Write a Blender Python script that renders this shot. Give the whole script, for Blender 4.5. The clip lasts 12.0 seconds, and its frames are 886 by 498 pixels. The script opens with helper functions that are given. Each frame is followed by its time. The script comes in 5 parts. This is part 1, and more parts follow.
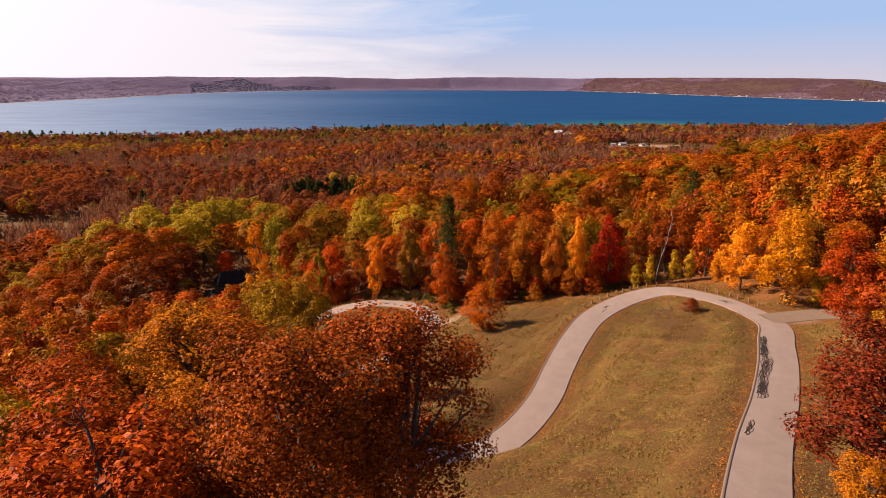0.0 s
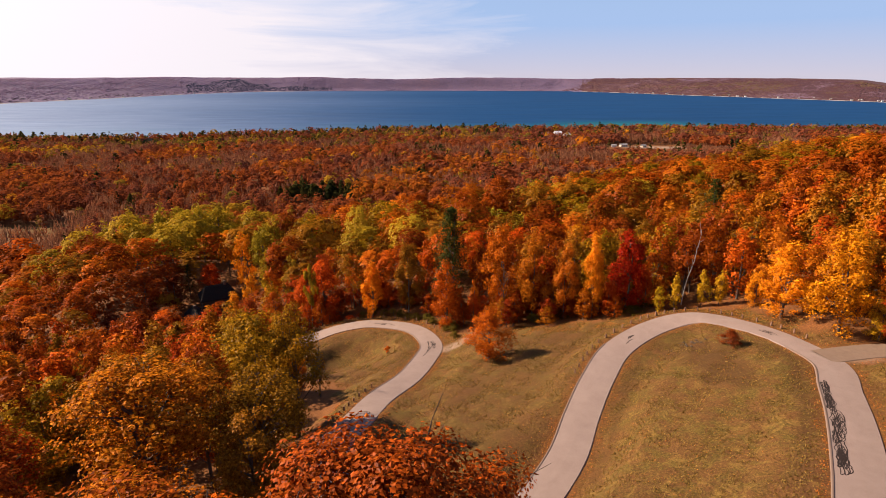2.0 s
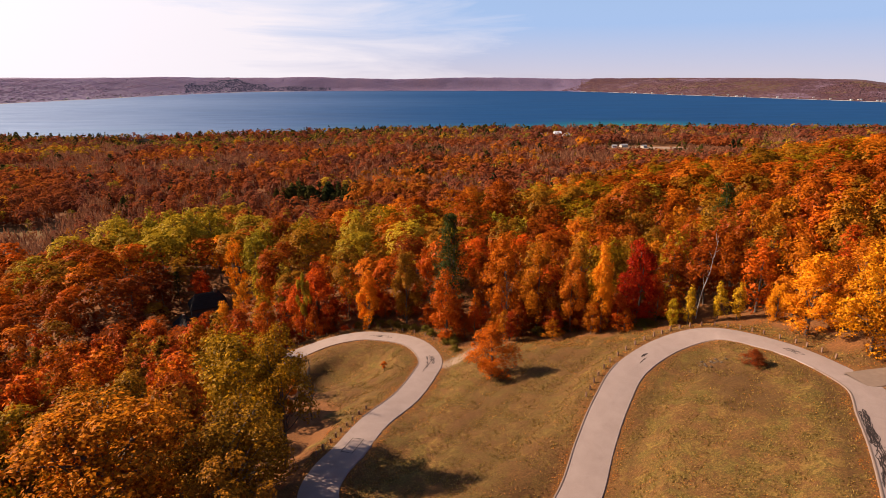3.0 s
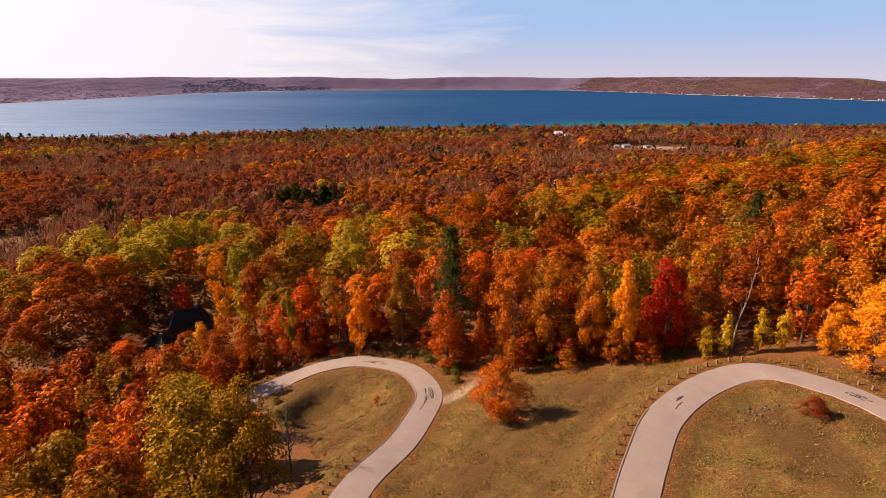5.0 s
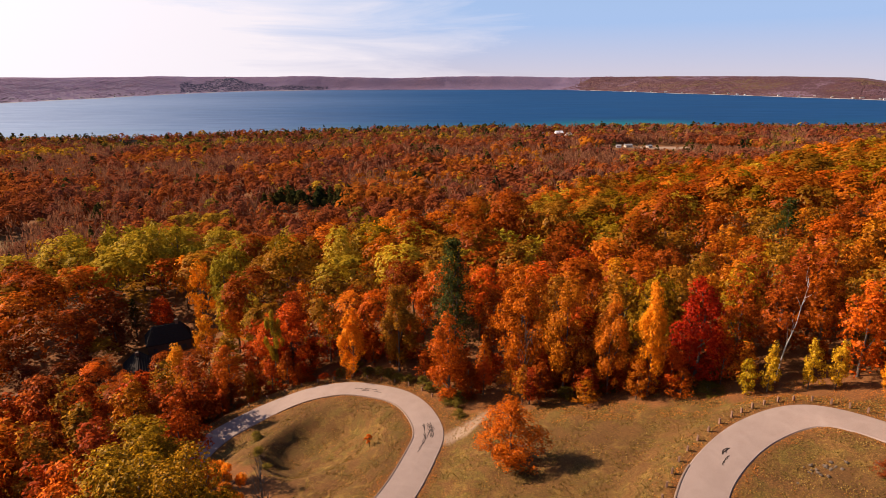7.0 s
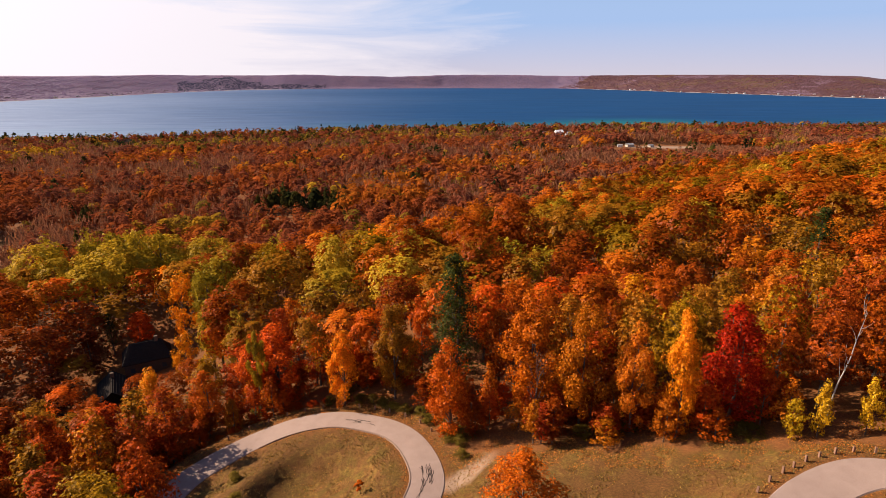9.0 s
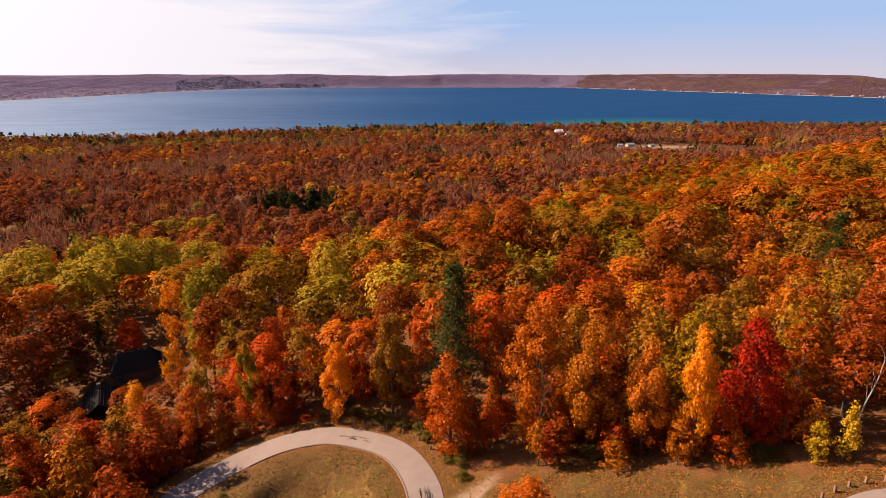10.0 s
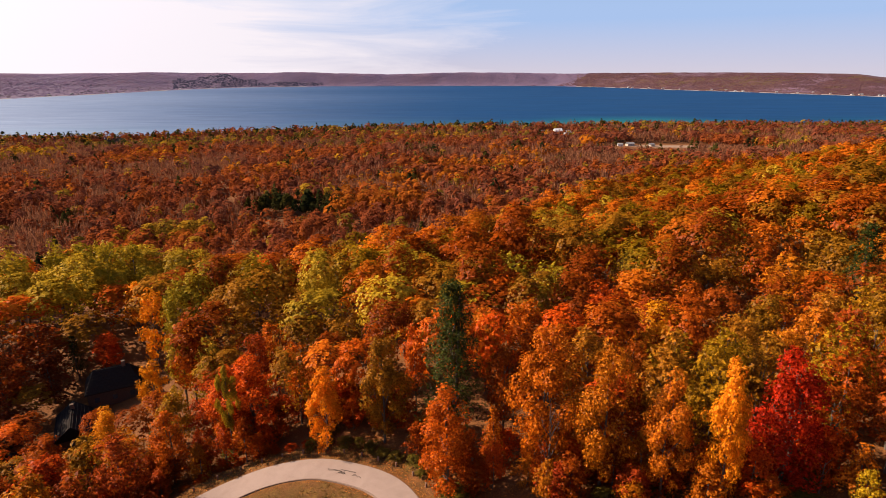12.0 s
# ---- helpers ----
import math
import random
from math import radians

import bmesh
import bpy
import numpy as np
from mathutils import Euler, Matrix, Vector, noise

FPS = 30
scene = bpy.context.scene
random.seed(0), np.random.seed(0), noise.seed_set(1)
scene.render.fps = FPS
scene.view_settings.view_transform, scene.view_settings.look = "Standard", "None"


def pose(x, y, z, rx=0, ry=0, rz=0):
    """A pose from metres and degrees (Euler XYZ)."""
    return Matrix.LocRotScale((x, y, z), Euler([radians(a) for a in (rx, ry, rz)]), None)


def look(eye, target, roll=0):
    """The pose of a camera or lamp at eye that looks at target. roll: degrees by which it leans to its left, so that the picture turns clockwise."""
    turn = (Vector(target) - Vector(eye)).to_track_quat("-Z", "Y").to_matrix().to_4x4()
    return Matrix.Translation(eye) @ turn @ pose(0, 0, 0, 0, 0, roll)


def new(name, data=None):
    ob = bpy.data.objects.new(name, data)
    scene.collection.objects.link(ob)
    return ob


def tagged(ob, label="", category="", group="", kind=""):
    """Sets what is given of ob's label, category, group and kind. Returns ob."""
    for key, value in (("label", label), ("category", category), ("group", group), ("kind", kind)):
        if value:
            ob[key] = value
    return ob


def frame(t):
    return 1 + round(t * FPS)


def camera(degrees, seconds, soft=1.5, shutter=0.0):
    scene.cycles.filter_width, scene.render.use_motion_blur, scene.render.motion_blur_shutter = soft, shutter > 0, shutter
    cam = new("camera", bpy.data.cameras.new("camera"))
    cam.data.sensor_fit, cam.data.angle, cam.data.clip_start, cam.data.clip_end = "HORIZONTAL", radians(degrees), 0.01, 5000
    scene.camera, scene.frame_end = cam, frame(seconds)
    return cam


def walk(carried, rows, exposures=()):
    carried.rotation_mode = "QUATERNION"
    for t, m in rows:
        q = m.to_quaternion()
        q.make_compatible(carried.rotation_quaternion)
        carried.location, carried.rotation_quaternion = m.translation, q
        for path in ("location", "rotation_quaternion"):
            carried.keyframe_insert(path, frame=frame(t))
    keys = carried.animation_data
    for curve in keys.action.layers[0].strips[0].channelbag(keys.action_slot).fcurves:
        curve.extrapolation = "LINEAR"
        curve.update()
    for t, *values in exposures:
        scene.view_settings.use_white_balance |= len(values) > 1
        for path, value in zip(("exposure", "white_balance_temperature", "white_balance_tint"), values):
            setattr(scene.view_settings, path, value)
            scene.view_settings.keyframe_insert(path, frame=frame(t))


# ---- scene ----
cam = camera(74.9, 12.0, soft=0.8)
METRES, EYE, TILT, LEAN, TURN = 85.0, 120.0, -16.8, 0.0, 0.0
ROWS = [
    (0.0, 0.0, 0.0, 0.0, -0.0, 0.0, -0.0),
    (0.5, -0.0052, 0.0438, 0.0133, -0.06, 0.0, 0.01),
    (1.0, -0.009, 0.0879, 0.027, -0.11, -0.01, 0.02),
    (1.5, -0.0115, 0.1334, 0.0401, -0.18, -0.0, 0.05),
    (2.0, -0.0128, 0.1806, 0.0528, -0.24, 0.03, 0.08),
    (2.5, -0.0137, 0.2285, 0.066, -0.31, 0.03, 0.11),
    (3.0, -0.0141, 0.2767, 0.0791, -0.35, 0.03, 0.14),
    (5.0, -0.0151, 0.4633, 0.1281, -0.42, -0.01, 0.24),
    (5.5, -0.0158, 0.5076, 0.138, -0.43, -0.02, 0.26),
    (6.0, -0.0167, 0.5506, 0.1479, -0.46, -0.02, 0.27),
    (6.5, -0.0173, 0.5931, 0.1578, -0.49, -0.04, 0.29),
    (7.0, -0.0179, 0.6346, 0.1679, -0.52, -0.06, 0.29),
    (9.0, -0.02, 0.7838, 0.2095, -0.65, -0.19, 0.33),
    (9.5, -0.0198, 0.8173, 0.2193, -0.67, -0.22, 0.33),
    (10.0, -0.0196, 0.8492, 0.229, -0.72, -0.26, 0.35),
    (10.5, -0.0185, 0.8799, 0.2388, -0.8, -0.29, 0.39),
    (11.0, -0.0177, 0.9095, 0.2479, -0.83, -0.33, 0.38),
    (11.5, -0.0167, 0.9371, 0.2562, -0.87, -0.38, 0.38),
    (12.0, -0.015, 0.9634, 0.2643, -0.9, -0.41, 0.38),
]
walk(cam, [(t, pose(0, 0, EYE, TILT, LEAN, TURN) @ pose(METRES * x, METRES * y, METRES * z, 90 + pitch, roll, yaw)) for t, x, y, z, yaw, pitch, roll in ROWS])
scene.view_settings.exposure = 0.5

# ---------------------------------------------------------------- light
SUN_FROM = Vector((-0.80, 0.24, 0.53)).normalized()
SUN_EL = math.asin(SUN_FROM.z)
SUN_AZ = math.atan2(SUN_FROM.x, SUN_FROM.y)      # from +y towards +x


def node(tree, kind, **values):
    n = tree.nodes.new(kind)
    for key, value in values.items():
        n.inputs[key].default_value = value
    return n


def ramp(tree, fac, stops, smooth=False):
    r = tree.nodes.new("ShaderNodeValToRGB")
    els = r.color_ramp.elements
    while len(els) < len(stops):
        els.new(0.5)
    for e, (p, c) in zip(els, stops):
        e.position = p
        e.color = (*c, 1) if len(c) == 3 else c
    if smooth:
        r.color_ramp.interpolation = "EASE"
    tree.links.new(fac, r.inputs["Fac"])
    return r.outputs["Color"]


def math_node(tree, op, a, b=None, clamp=False):
    m = tree.nodes.new("ShaderNodeMath")
    m.operation, m.use_clamp = op, clamp
    for i, v in enumerate((a, b)):
        if v is None:
            continue
        if isinstance(v, (int, float)):
            m.inputs[i].default_value = v
        else:
            tree.links.new(v, m.inputs[i])
    return m.outputs[0]


def mix(tree, fac, a, b, blend="MIX"):
    m = tree.nodes.new("ShaderNodeMix")
    m.data_type, m.blend_type = "RGBA", blend
    for sock, v in ((m.inputs[0], fac), (m.inputs[6], a), (m.inputs[7], b)):
        if isinstance(v, (int, float)):
            sock.default_value = v
        elif isinstance(v, tuple):
            sock.default_value = (*v, 1)
        else:
            tree.links.new(v, sock)
    return m.outputs[2]


def sky_world():
    w = bpy.data.worlds.new("sky")
    scene.world = w
    w.use_nodes = True
    t = w.node_tree
    t.nodes.clear()
    sky = t.nodes.new("ShaderNodeTexSky")
    sky.sky_type, sky.sun_disc = "NISHITA", False
    sky.sun_elevation, sky.sun_rotation = SUN_EL, SUN_AZ
    sky.altitude, sky.dust_density, sky.ozone_density = 200, 0.6, 1.5
    co = t.nodes.new("ShaderNodeTexCoord")
    sep = t.nodes.new("ShaderNodeSeparateXYZ")
    t.links.new(co.outputs["Generated"], sep.inputs[0])
    x, z = sep.outputs["X"], sep.outputs["Z"]
    # thin high cloud, stretched along the horizon, thicker on the sun's side
    mp = t.nodes.new("ShaderNodeMapping")
    mp.inputs["Scale"].default_value = (1.2, 1.2, 9.0)
    mp.inputs["Rotation"].default_value = (0.0, 0.10, 0.0)
    t.links.new(co.outputs["Generated"], mp.inputs[0])
    nz = node(t, "ShaderNodeTexNoise", Scale=3.2, Detail=9.0, Roughness=0.62, Distortion=0.6)
    t.links.new(mp.outputs[0], nz.inputs["Vector"])
    streak = math_node(t, "SUBTRACT", nz.outputs["Fac"], 0.5)
    side = math_node(t, "MULTIPLY_ADD", x, -2.0)
    side.node.inputs[2].default_value = 0.22
    cover = math_node(t, "ADD", side, math_node(t, "MULTIPLY", streak, 1.5))
    high = math_node(t, "MULTIPLY_ADD", z, -1.9)
    high.node.inputs[2].default_value = 1.25
    cover = math_node(t, "MULTIPLY", cover, math_node(t, "MAXIMUM", high, 0.12), clamp=True)
    low = math_node(t, "MULTIPLY_ADD", z, -13.0)
    low.node.inputs[2].default_value = 0.98
    haze = math_node(t, "MAXIMUM", low, 0.0, clamp=True)
    blue = mix(t, 1.0, sky.outputs["Color"], (0.62, 0.72, 0.95), "MULTIPLY")
    mid = math_node(t, "MULTIPLY_ADD", z, -3.6)
    mid.node.inputs[2].default_value = 1.3
    pale = mix(t, math_node(t, "MAXIMUM", mid, 0.0, clamp=True), blue, (2.85, 3.9, 6.0))
    hazed = mix(t, haze, pale, (4.6, 4.3, 5.1))
    col = mix(t, cover, hazed, (6.5, 6.0, 6.4))
    # the sky brightens towards the sun
    toward = t.nodes.new("ShaderNodeVectorMath")
    toward.operation = "DOT_PRODUCT"
    toward.inputs[1].default_value = SUN_FROM
    t.links.new(co.outputs["Generated"], toward.inputs[0])
    glow = math_node(t, "POWER", math_node(t, "MAXIMUM", toward.outputs["Value"], 0.0), 4.0)
    glow = math_node(t, "MULTIPLY_ADD", glow, 0.7)
    glow.node.inputs[2].default_value = 1.0
    bright = t.nodes.new("ShaderNodeVectorMath")
    bright.operation = "SCALE"
    t.links.new(col, bright.inputs[0])
    t.links.new(glow, bright.inputs["Scale"])
    bg = t.nodes.new("ShaderNodeBackground")
    bg.inputs["Strength"].default_value = 0.1
    t.links.new(bright.outputs[0], bg.inputs["Color"])
    out = t.nodes.new("ShaderNodeOutputWorld")
    t.links.new(bg.outputs[0], out.inputs[0])


sky_world()
sun = new("sun", bpy.data.lights.new("sun", "SUN"))
sun.data.energy, sun.data.angle, sun.data.color = 9.0, radians(0.55), (1.0, 0.785, 0.595)
sun.matrix_world = look(SUN_FROM * 300, (0, 0, 0))

# ---------------------------------------------------------------- materials


def material(name, rough=0.8, spec=0.3):
    m = bpy.data.materials.new(name)
    m.use_nodes = True
    t = m.node_tree
    b = t.nodes["Principled BSDF"]
    b.inputs["Roughness"].default_value = rough
    b.inputs["Specular IOR Level"].default_value = spec
    return m, t, b


def bump(t, b, height, strength=0.4, distance=0.05):
    n = node(t, "ShaderNodeBump", Strength=strength, Distance=distance)
    t.links.new(height, n.inputs["Height"])
    t.links.new(n.outputs[0], b.inputs["Normal"])


def world_noise(t, scale, detail=4.0, rough=0.55, distort=0.0, stretch=(1, 1, 1)):
    g = t.nodes.new("ShaderNodeNewGeometry")
    mp = t.nodes.new("ShaderNodeMapping")
    mp.inputs["Scale"].default_value = stretch
    t.links.new(g.outputs["Position"], mp.inputs[0])
    n = node(t, "ShaderNodeTexNoise", Scale=scale, Detail=detail, Roughness=rough, Distortion=distort)
    t.links.new(mp.outputs[0], n.inputs["Vector"])
    return n.outputs["Fac"]


def plain(name, a, b, scale=3.0, rough=0.8, spec=0.3, bumped=0.2, distance=0.02):
    m, t, p = material(name, rough, spec)
    big, fine = world_noise(t, scale, 5), world_noise(t, scale * 9, 4)
    col = mix(t, big, a, b)
    col = mix(t, 0.35, col, mix(t, fine, a, b))
    t.links.new(col, p.inputs["Base Color"])
    bump(t, p, fine, bumped, distance)
    return m


def leaf_material(name, dark, bright, accent, vary=0.35, lace=5.2, calm=0.0, glow=0.25):
    """Foliage: each leaf differs, each tree differs, and light passes through the blades."""
    m = bpy.data.materials.new(name)
    m.use_nodes = True
    t = m.node_tree
    t.nodes.clear()
    g = t.nodes.new("ShaderNodeNewGeometry")
    info = t.nodes.new("ShaderNodeObjectInfo")
    middle = tuple(0.2 * p + 0.8 * q for p, q in zip(dark, bright))
    dark, bright, accent = (tuple(p + (q - p) * calm for p, q in zip(c, middle)) for c in (dark, bright, accent))
    col = ramp(t, g.outputs["Random Per Island"], [(0.0, dark), (0.45, tuple((p + q) / 2 for p, q in zip(dark, bright))), (0.8, bright), (1.0, accent)])
    co = t.nodes.new("ShaderNodeTexCoord")
    patch = node(t, "ShaderNodeTexNoise", Scale=0.30, Detail=3.0)
    t.links.new(co.outputs["Object"], patch.inputs["Vector"])
    col = mix(t, math_node(t, "MULTIPLY", patch.outputs["Fac"], 0.55), col, accent)
    hsv = t.nodes.new("ShaderNodeHueSaturation")
    t.links.new(math_node(t, "MULTIPLY_ADD", info.outputs["Random"], 0.014), hsv.inputs["Hue"])
    hsv.inputs["Hue"].links[0].from_node.inputs[2].default_value = 0.496
    val = math_node(t, "MULTIPLY_ADD", info.outputs["Random"], -vary)
    val.node.inputs[2].default_value = 1.0 + vary / 2
    own = t.nodes.new("ShaderNodeAttribute")
    own.attribute_name = "shade"
    val = math_node(t, "MULTIPLY", val, math_node(t, "ADD", own.outputs["Fac"], 1.0))
    # the single leaves of a spray
    single = node(t, "ShaderNodeTexNoise", Scale=3.8, Detail=2.0, Roughness=0.7)
    t.links.new(co.outputs["Object"], single.inputs["Vector"])
    val = math_node(t, "MULTIPLY", val, ramp(t, single.outputs["Fac"], [(0.36, (0.50 + 0.25 * calm,) * 3), (0.5, (0.95,) * 3), (0.64, (1.6 - 0.4 * calm,) * 3)]))
    t.links.new(val, hsv.inputs["Value"])
    t.links.new(col, hsv.inputs["Color"])
    d = t.nodes.new("ShaderNodeBsdfDiffuse")
    tr = t.nodes.new("ShaderNodeBsdfTranslucent")
    gl = node(t, "ShaderNodeBsdfGlossy", Roughness=0.45)
    t.links.new(hsv.outputs[0], d.inputs["Color"])
    t.links.new(hsv.outputs[0], tr.inputs["Color"])
    a = node(t, "ShaderNodeMixShader", Fac=glow)
    t.links.new(d.outputs[0], a.inputs[1])
    t.links.new(tr.outputs[0], a.inputs[2])
    c = node(t, "ShaderNodeMixShader", Fac=0.004)
    t.links.new(a.outputs[0], c.inputs[1])
    t.links.new(gl.outputs[0], c.inputs[2])
    if lace:
        # gaps between the small leaves of a spray
        n = node(t, "ShaderNodeTexNoise", Scale=lace, Detail=1.5, Roughness=0.6)
        t.links.new(co.outputs["Object"], n.inputs["Vector"])
        hole = math_node(t, "GREATER_THAN", n.outputs["Fac"], 0.455)
        cut = t.nodes.new("ShaderNodeMixShader")
        clear = t.nodes.new("ShaderNodeBsdfTransparent")
        t.links.new(hole, cut.inputs[0])
        t.links.new(clear.outputs[0], cut.inputs[1])
        t.links.new(c.outputs[0], cut.inputs[2])
        c = cut
    out = t.nodes.new("ShaderNodeOutputMaterial")
    t.links.new(c.outputs[0], out.inputs[0])
    return m


COLOURS = {  # shaded, usual and brightest leaf
    "red_oak": ((0.085, 0.008, 0.003), (0.27, 0.032, 0.004), (0.40, 0.075, 0.006)),
    # darker red for trees in shade, the shade put into the leaf colour
    "oxblood": ((0.040, 0.005, 0.003), (0.135, 0.016, 0.006), (0.22, 0.036, 0.008)),
    "red_shrub": ((0.060, 0.008, 0.004), (0.20, 0.020, 0.007), (0.30, 0.050, 0.010)),
    "russet": ((0.10, 0.011, 0.002), (0.30, 0.038, 0.003), (0.40, 0.068, 0.003)),
    "maple": ((0.17, 0.024, 0.002), (0.44, 0.080, 0.004), (0.55, 0.135, 0.005)),
    "flame": ((0.19, 0.016, 0.002), (0.47, 0.054, 0.004), (0.58, 0.112, 0.005)),
    "crimson": ((0.14, 0.001, 0.004), (0.40, 0.002, 0.008), (0.47, 0.006, 0.009)),
    "golden": ((0.34, 0.080, 0.002), (0.66, 0.190, 0.005), (0.72, 0.275, 0.008)),
    "yellow": ((0.17, 0.085, 0.004), (0.46, 0.235, 0.008), (0.58, 0.32, 0.012)),
    "lime": ((0.12, 0.078, 0.005), (0.33, 0.210, 0.011), (0.43, 0.268, 0.015)),
    "moss": ((0.060, 0.034, 0.002), (0.255, 0.118, 0.004), (0.39, 0.185, 0.006)),
    "ochre": ((0.15, 0.030, 0.002), (0.41, 0.108, 0.005), (0.53, 0.165, 0.007)),
    "olive": ((0.070, 0.030, 0.003), (0.25, 0.096, 0.006), (0.37, 0.140, 0.008)),
    "pine": ((0.012, 0.018, 0.004), (0.032, 0.041, 0.007), (0.055, 0.058, 0.008)),
    "shrub": ((0.036, 0.030, 0.006), (0.12, 0.084, 0.012), (0.20, 0.115, 0.014)),
}
LEAF = {k: leaf_material(k + "_sprays", *c, calm=0.1) for k, c in COLOURS.items()}        # blades that stand for sprays of leaves
SOLID = {k: leaf_material(k + "_leaves", *c, lace=0) for k, c in COLOURS.items()}
CANOPY = {k: leaf_material(k + "_canopy", *c, lace=0, calm=0.45, glow=0.32) for k, c in COLOURS.items()}
BARK = plain("bark", (0.05, 0.038, 0.03), (0.13, 0.10, 0.08), 2.0, 0.95, 0.1, 0.6, 0.04)
PALE_BARK = plain("pale_bark", (0.17, 0.145, 0.12), (0.34, 0.30, 0.255), 2.0, 0.9, 0.1, 0.4, 0.02)


def woods_material():
    m = bpy.data.materials.new("far_autumn_woods")
    m.use_nodes = True
    t = m.node_tree
    t.nodes.clear()
    a = t.nodes.new("ShaderNodeAttribute")
    a.attribute_name = "tint"
    g = t.nodes.new("ShaderNodeNewGeometry")
    col = ramp(t, a.outputs["Fac"], [(0.0, (0.150, 0.050, 0.032)), (0.2, (0.195, 0.050, 0.020)), (0.4, (0.285, 0.068, 0.014)),
                                     (0.58, (0.40, 0.120, 0.010)), (0.72, (0.42, 0.210, 0.014)), (0.86, (0.17, 0.115, 0.018)), (1.0, (0.016, 0.022, 0.008))])
    lum = math_node(t, "MULTIPLY_ADD", g.outputs["Random Per Island"], 0.32)
    lum.node.inputs[2].default_value = 0.74
    hsv = t.nodes.new("ShaderNodeHueSaturation")
    t.links.new(lum, hsv.inputs["Value"])
    t.links.new(col, hsv.inputs["Color"])
    d, tr = t.nodes.new("ShaderNodeBsdfDiffuse"), t.nodes.new("ShaderNodeBsdfTranslucent")
    t.links.new(hsv.outputs[0], d.inputs["Color"])
    t.links.new(hsv.outputs[0], tr.inputs["Color"])
    x = node(t, "ShaderNodeMixShader", Fac=0.35)
    t.links.new(d.outputs[0], x.inputs[1])
    t.links.new(tr.outputs[0], x.inputs[2])
    out = t.nodes.new("ShaderNodeOutputMaterial")
    t.links.new(x.outputs[0], out.inputs[0])
    return m


WOODS = woods_material()
BARE = leaf_material("bare_twigs", (0.16, 0.064, 0.042), (0.25, 0.094, 0.058), (0.31, 0.105, 0.045), 0.3, 0)


def ground_material():
    m, t, p = material("ground_cover", 0.95, 0.1)
    a = t.nodes.new("ShaderNodeAttribute")
    a.attribute_name = "grass"
    b = t.nodes.new("ShaderNodeAttribute")
    b.attribute_name = "far"
    d = t.nodes.new("ShaderNodeAttribute")
    d.attribute_name = "bare"
    fine = world_noise(t, 3.4, 10, 0.78)
    mid = world_noise(t, 0.28, 6, 0.6, 0.5)
    big = world_noise(t, 0.055, 4, 0.55, 0.3)
    dry = ramp(t, fine, [(0.32, (0.044, 0.021, 0.006)), (0.5, (0.114, 0.053, 0.015)), (0.68, (0.22, 0.110, 0.034))])
    green = ramp(t, fine, [(0.32, (0.032, 0.023, 0.005)), (0.5, (0.090, 0.058, 0.012)), (0.68, (0.17, 0.108, 0.026))])
    brown = ramp(t, fine, [(0.32, (0.036, 0.015, 0.005)), (0.68, (0.135, 0.058, 0.019))])
    tuft = world_noise(t, 0.9, 5, 0.65, 0.8)
    grass = mix(t, ramp(t, mid, [(0.42, (0.05, 0.05, 0.05)), (0.58, (0.95, 0.95, 0.95))]), green, dry)
    grass = mix(t, ramp(t, big, [(0.50, (0, 0, 0)), (0.64, (0.8, 0.8, 0.8))]), grass, brown)
    grain = ramp(t, world_noise(t, 7.0, 6, 0.8), [(0.36, (0.36, 0.36, 0.36)), (0.5, (0.90, 0.90, 0.90)), (0.64, (1.75, 1.75, 1.75))])
    grass = mix(t, 1.0, grass, grain, "MULTIPLY")
    grass = mix(t, ramp(t, tuft, [(0.38, (0.75, 0.75, 0.75)), (0.52, (0, 0, 0))]), grass, brown)
    straw = ramp(t, fine, [(0.32, (0.085, 0.050, 0.010)), (0.5, (0.180, 0.108, 0.024)), (0.68, (0.30, 0.185, 0.050))])
    grass = mix(t, ramp(t, world_noise(t, 0.42, 6, 0.7, 1.2), [(0.54, (0, 0, 0)), (0.66, (0.7, 0.7, 0.7))]), grass, straw)
    # brown worn ground, and in the lower hollow shade painted in the same brown
    h = t.nodes.new("ShaderNodeAttribute")
    h.attribute_name = "worn"
    mud_and_shade = ramp(t, fine, [(0.32, (0.030, 0.014, 0.005)), (0.68, (0.115, 0.055, 0.017))])
    grass = mix(t, math_node(t, "MULTIPLY", h.outputs["Fac"], 0.9), grass, mud_and_shade)
    litter = ramp(t, fine, [(0.28, (0.045, 0.018, 0.007)), (0.5, (0.130, 0.052, 0.017)), (0.64, (0.22, 0.088, 0.026)), (0.8, (0.36, 0.16, 0.04))])
    near = mix(t, a.outputs["Fac"], litter, grass)
    sandy = ramp(t, fine, [(0.3, (0.18, 0.115, 0.075)), (0.7, (0.30, 0.21, 0.145))])
    near = mix(t, d.outputs["Fac"], near, sandy)
    # hills beyond the water: bare and russet woods seen from kilometres away, the further ones tinted mauve for haze
    f1 = world_noise(t, 0.030, 6, 0.75, 0, (1, 1, 1))
    f2 = world_noise(t, 0.0035, 4, 0.6)
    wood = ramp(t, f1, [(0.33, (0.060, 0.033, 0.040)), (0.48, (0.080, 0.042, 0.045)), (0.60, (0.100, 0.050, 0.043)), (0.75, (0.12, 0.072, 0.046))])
    hazed_wood = ramp(t, f1, [(0.33, (0.108, 0.084, 0.138)), (0.6, (0.138, 0.099, 0.152)), (0.78, (0.160, 0.110, 0.145))])
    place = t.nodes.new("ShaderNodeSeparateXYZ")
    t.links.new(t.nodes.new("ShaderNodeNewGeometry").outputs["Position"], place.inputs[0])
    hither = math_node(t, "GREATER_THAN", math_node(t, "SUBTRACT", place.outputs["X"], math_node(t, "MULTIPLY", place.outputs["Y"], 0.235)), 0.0)
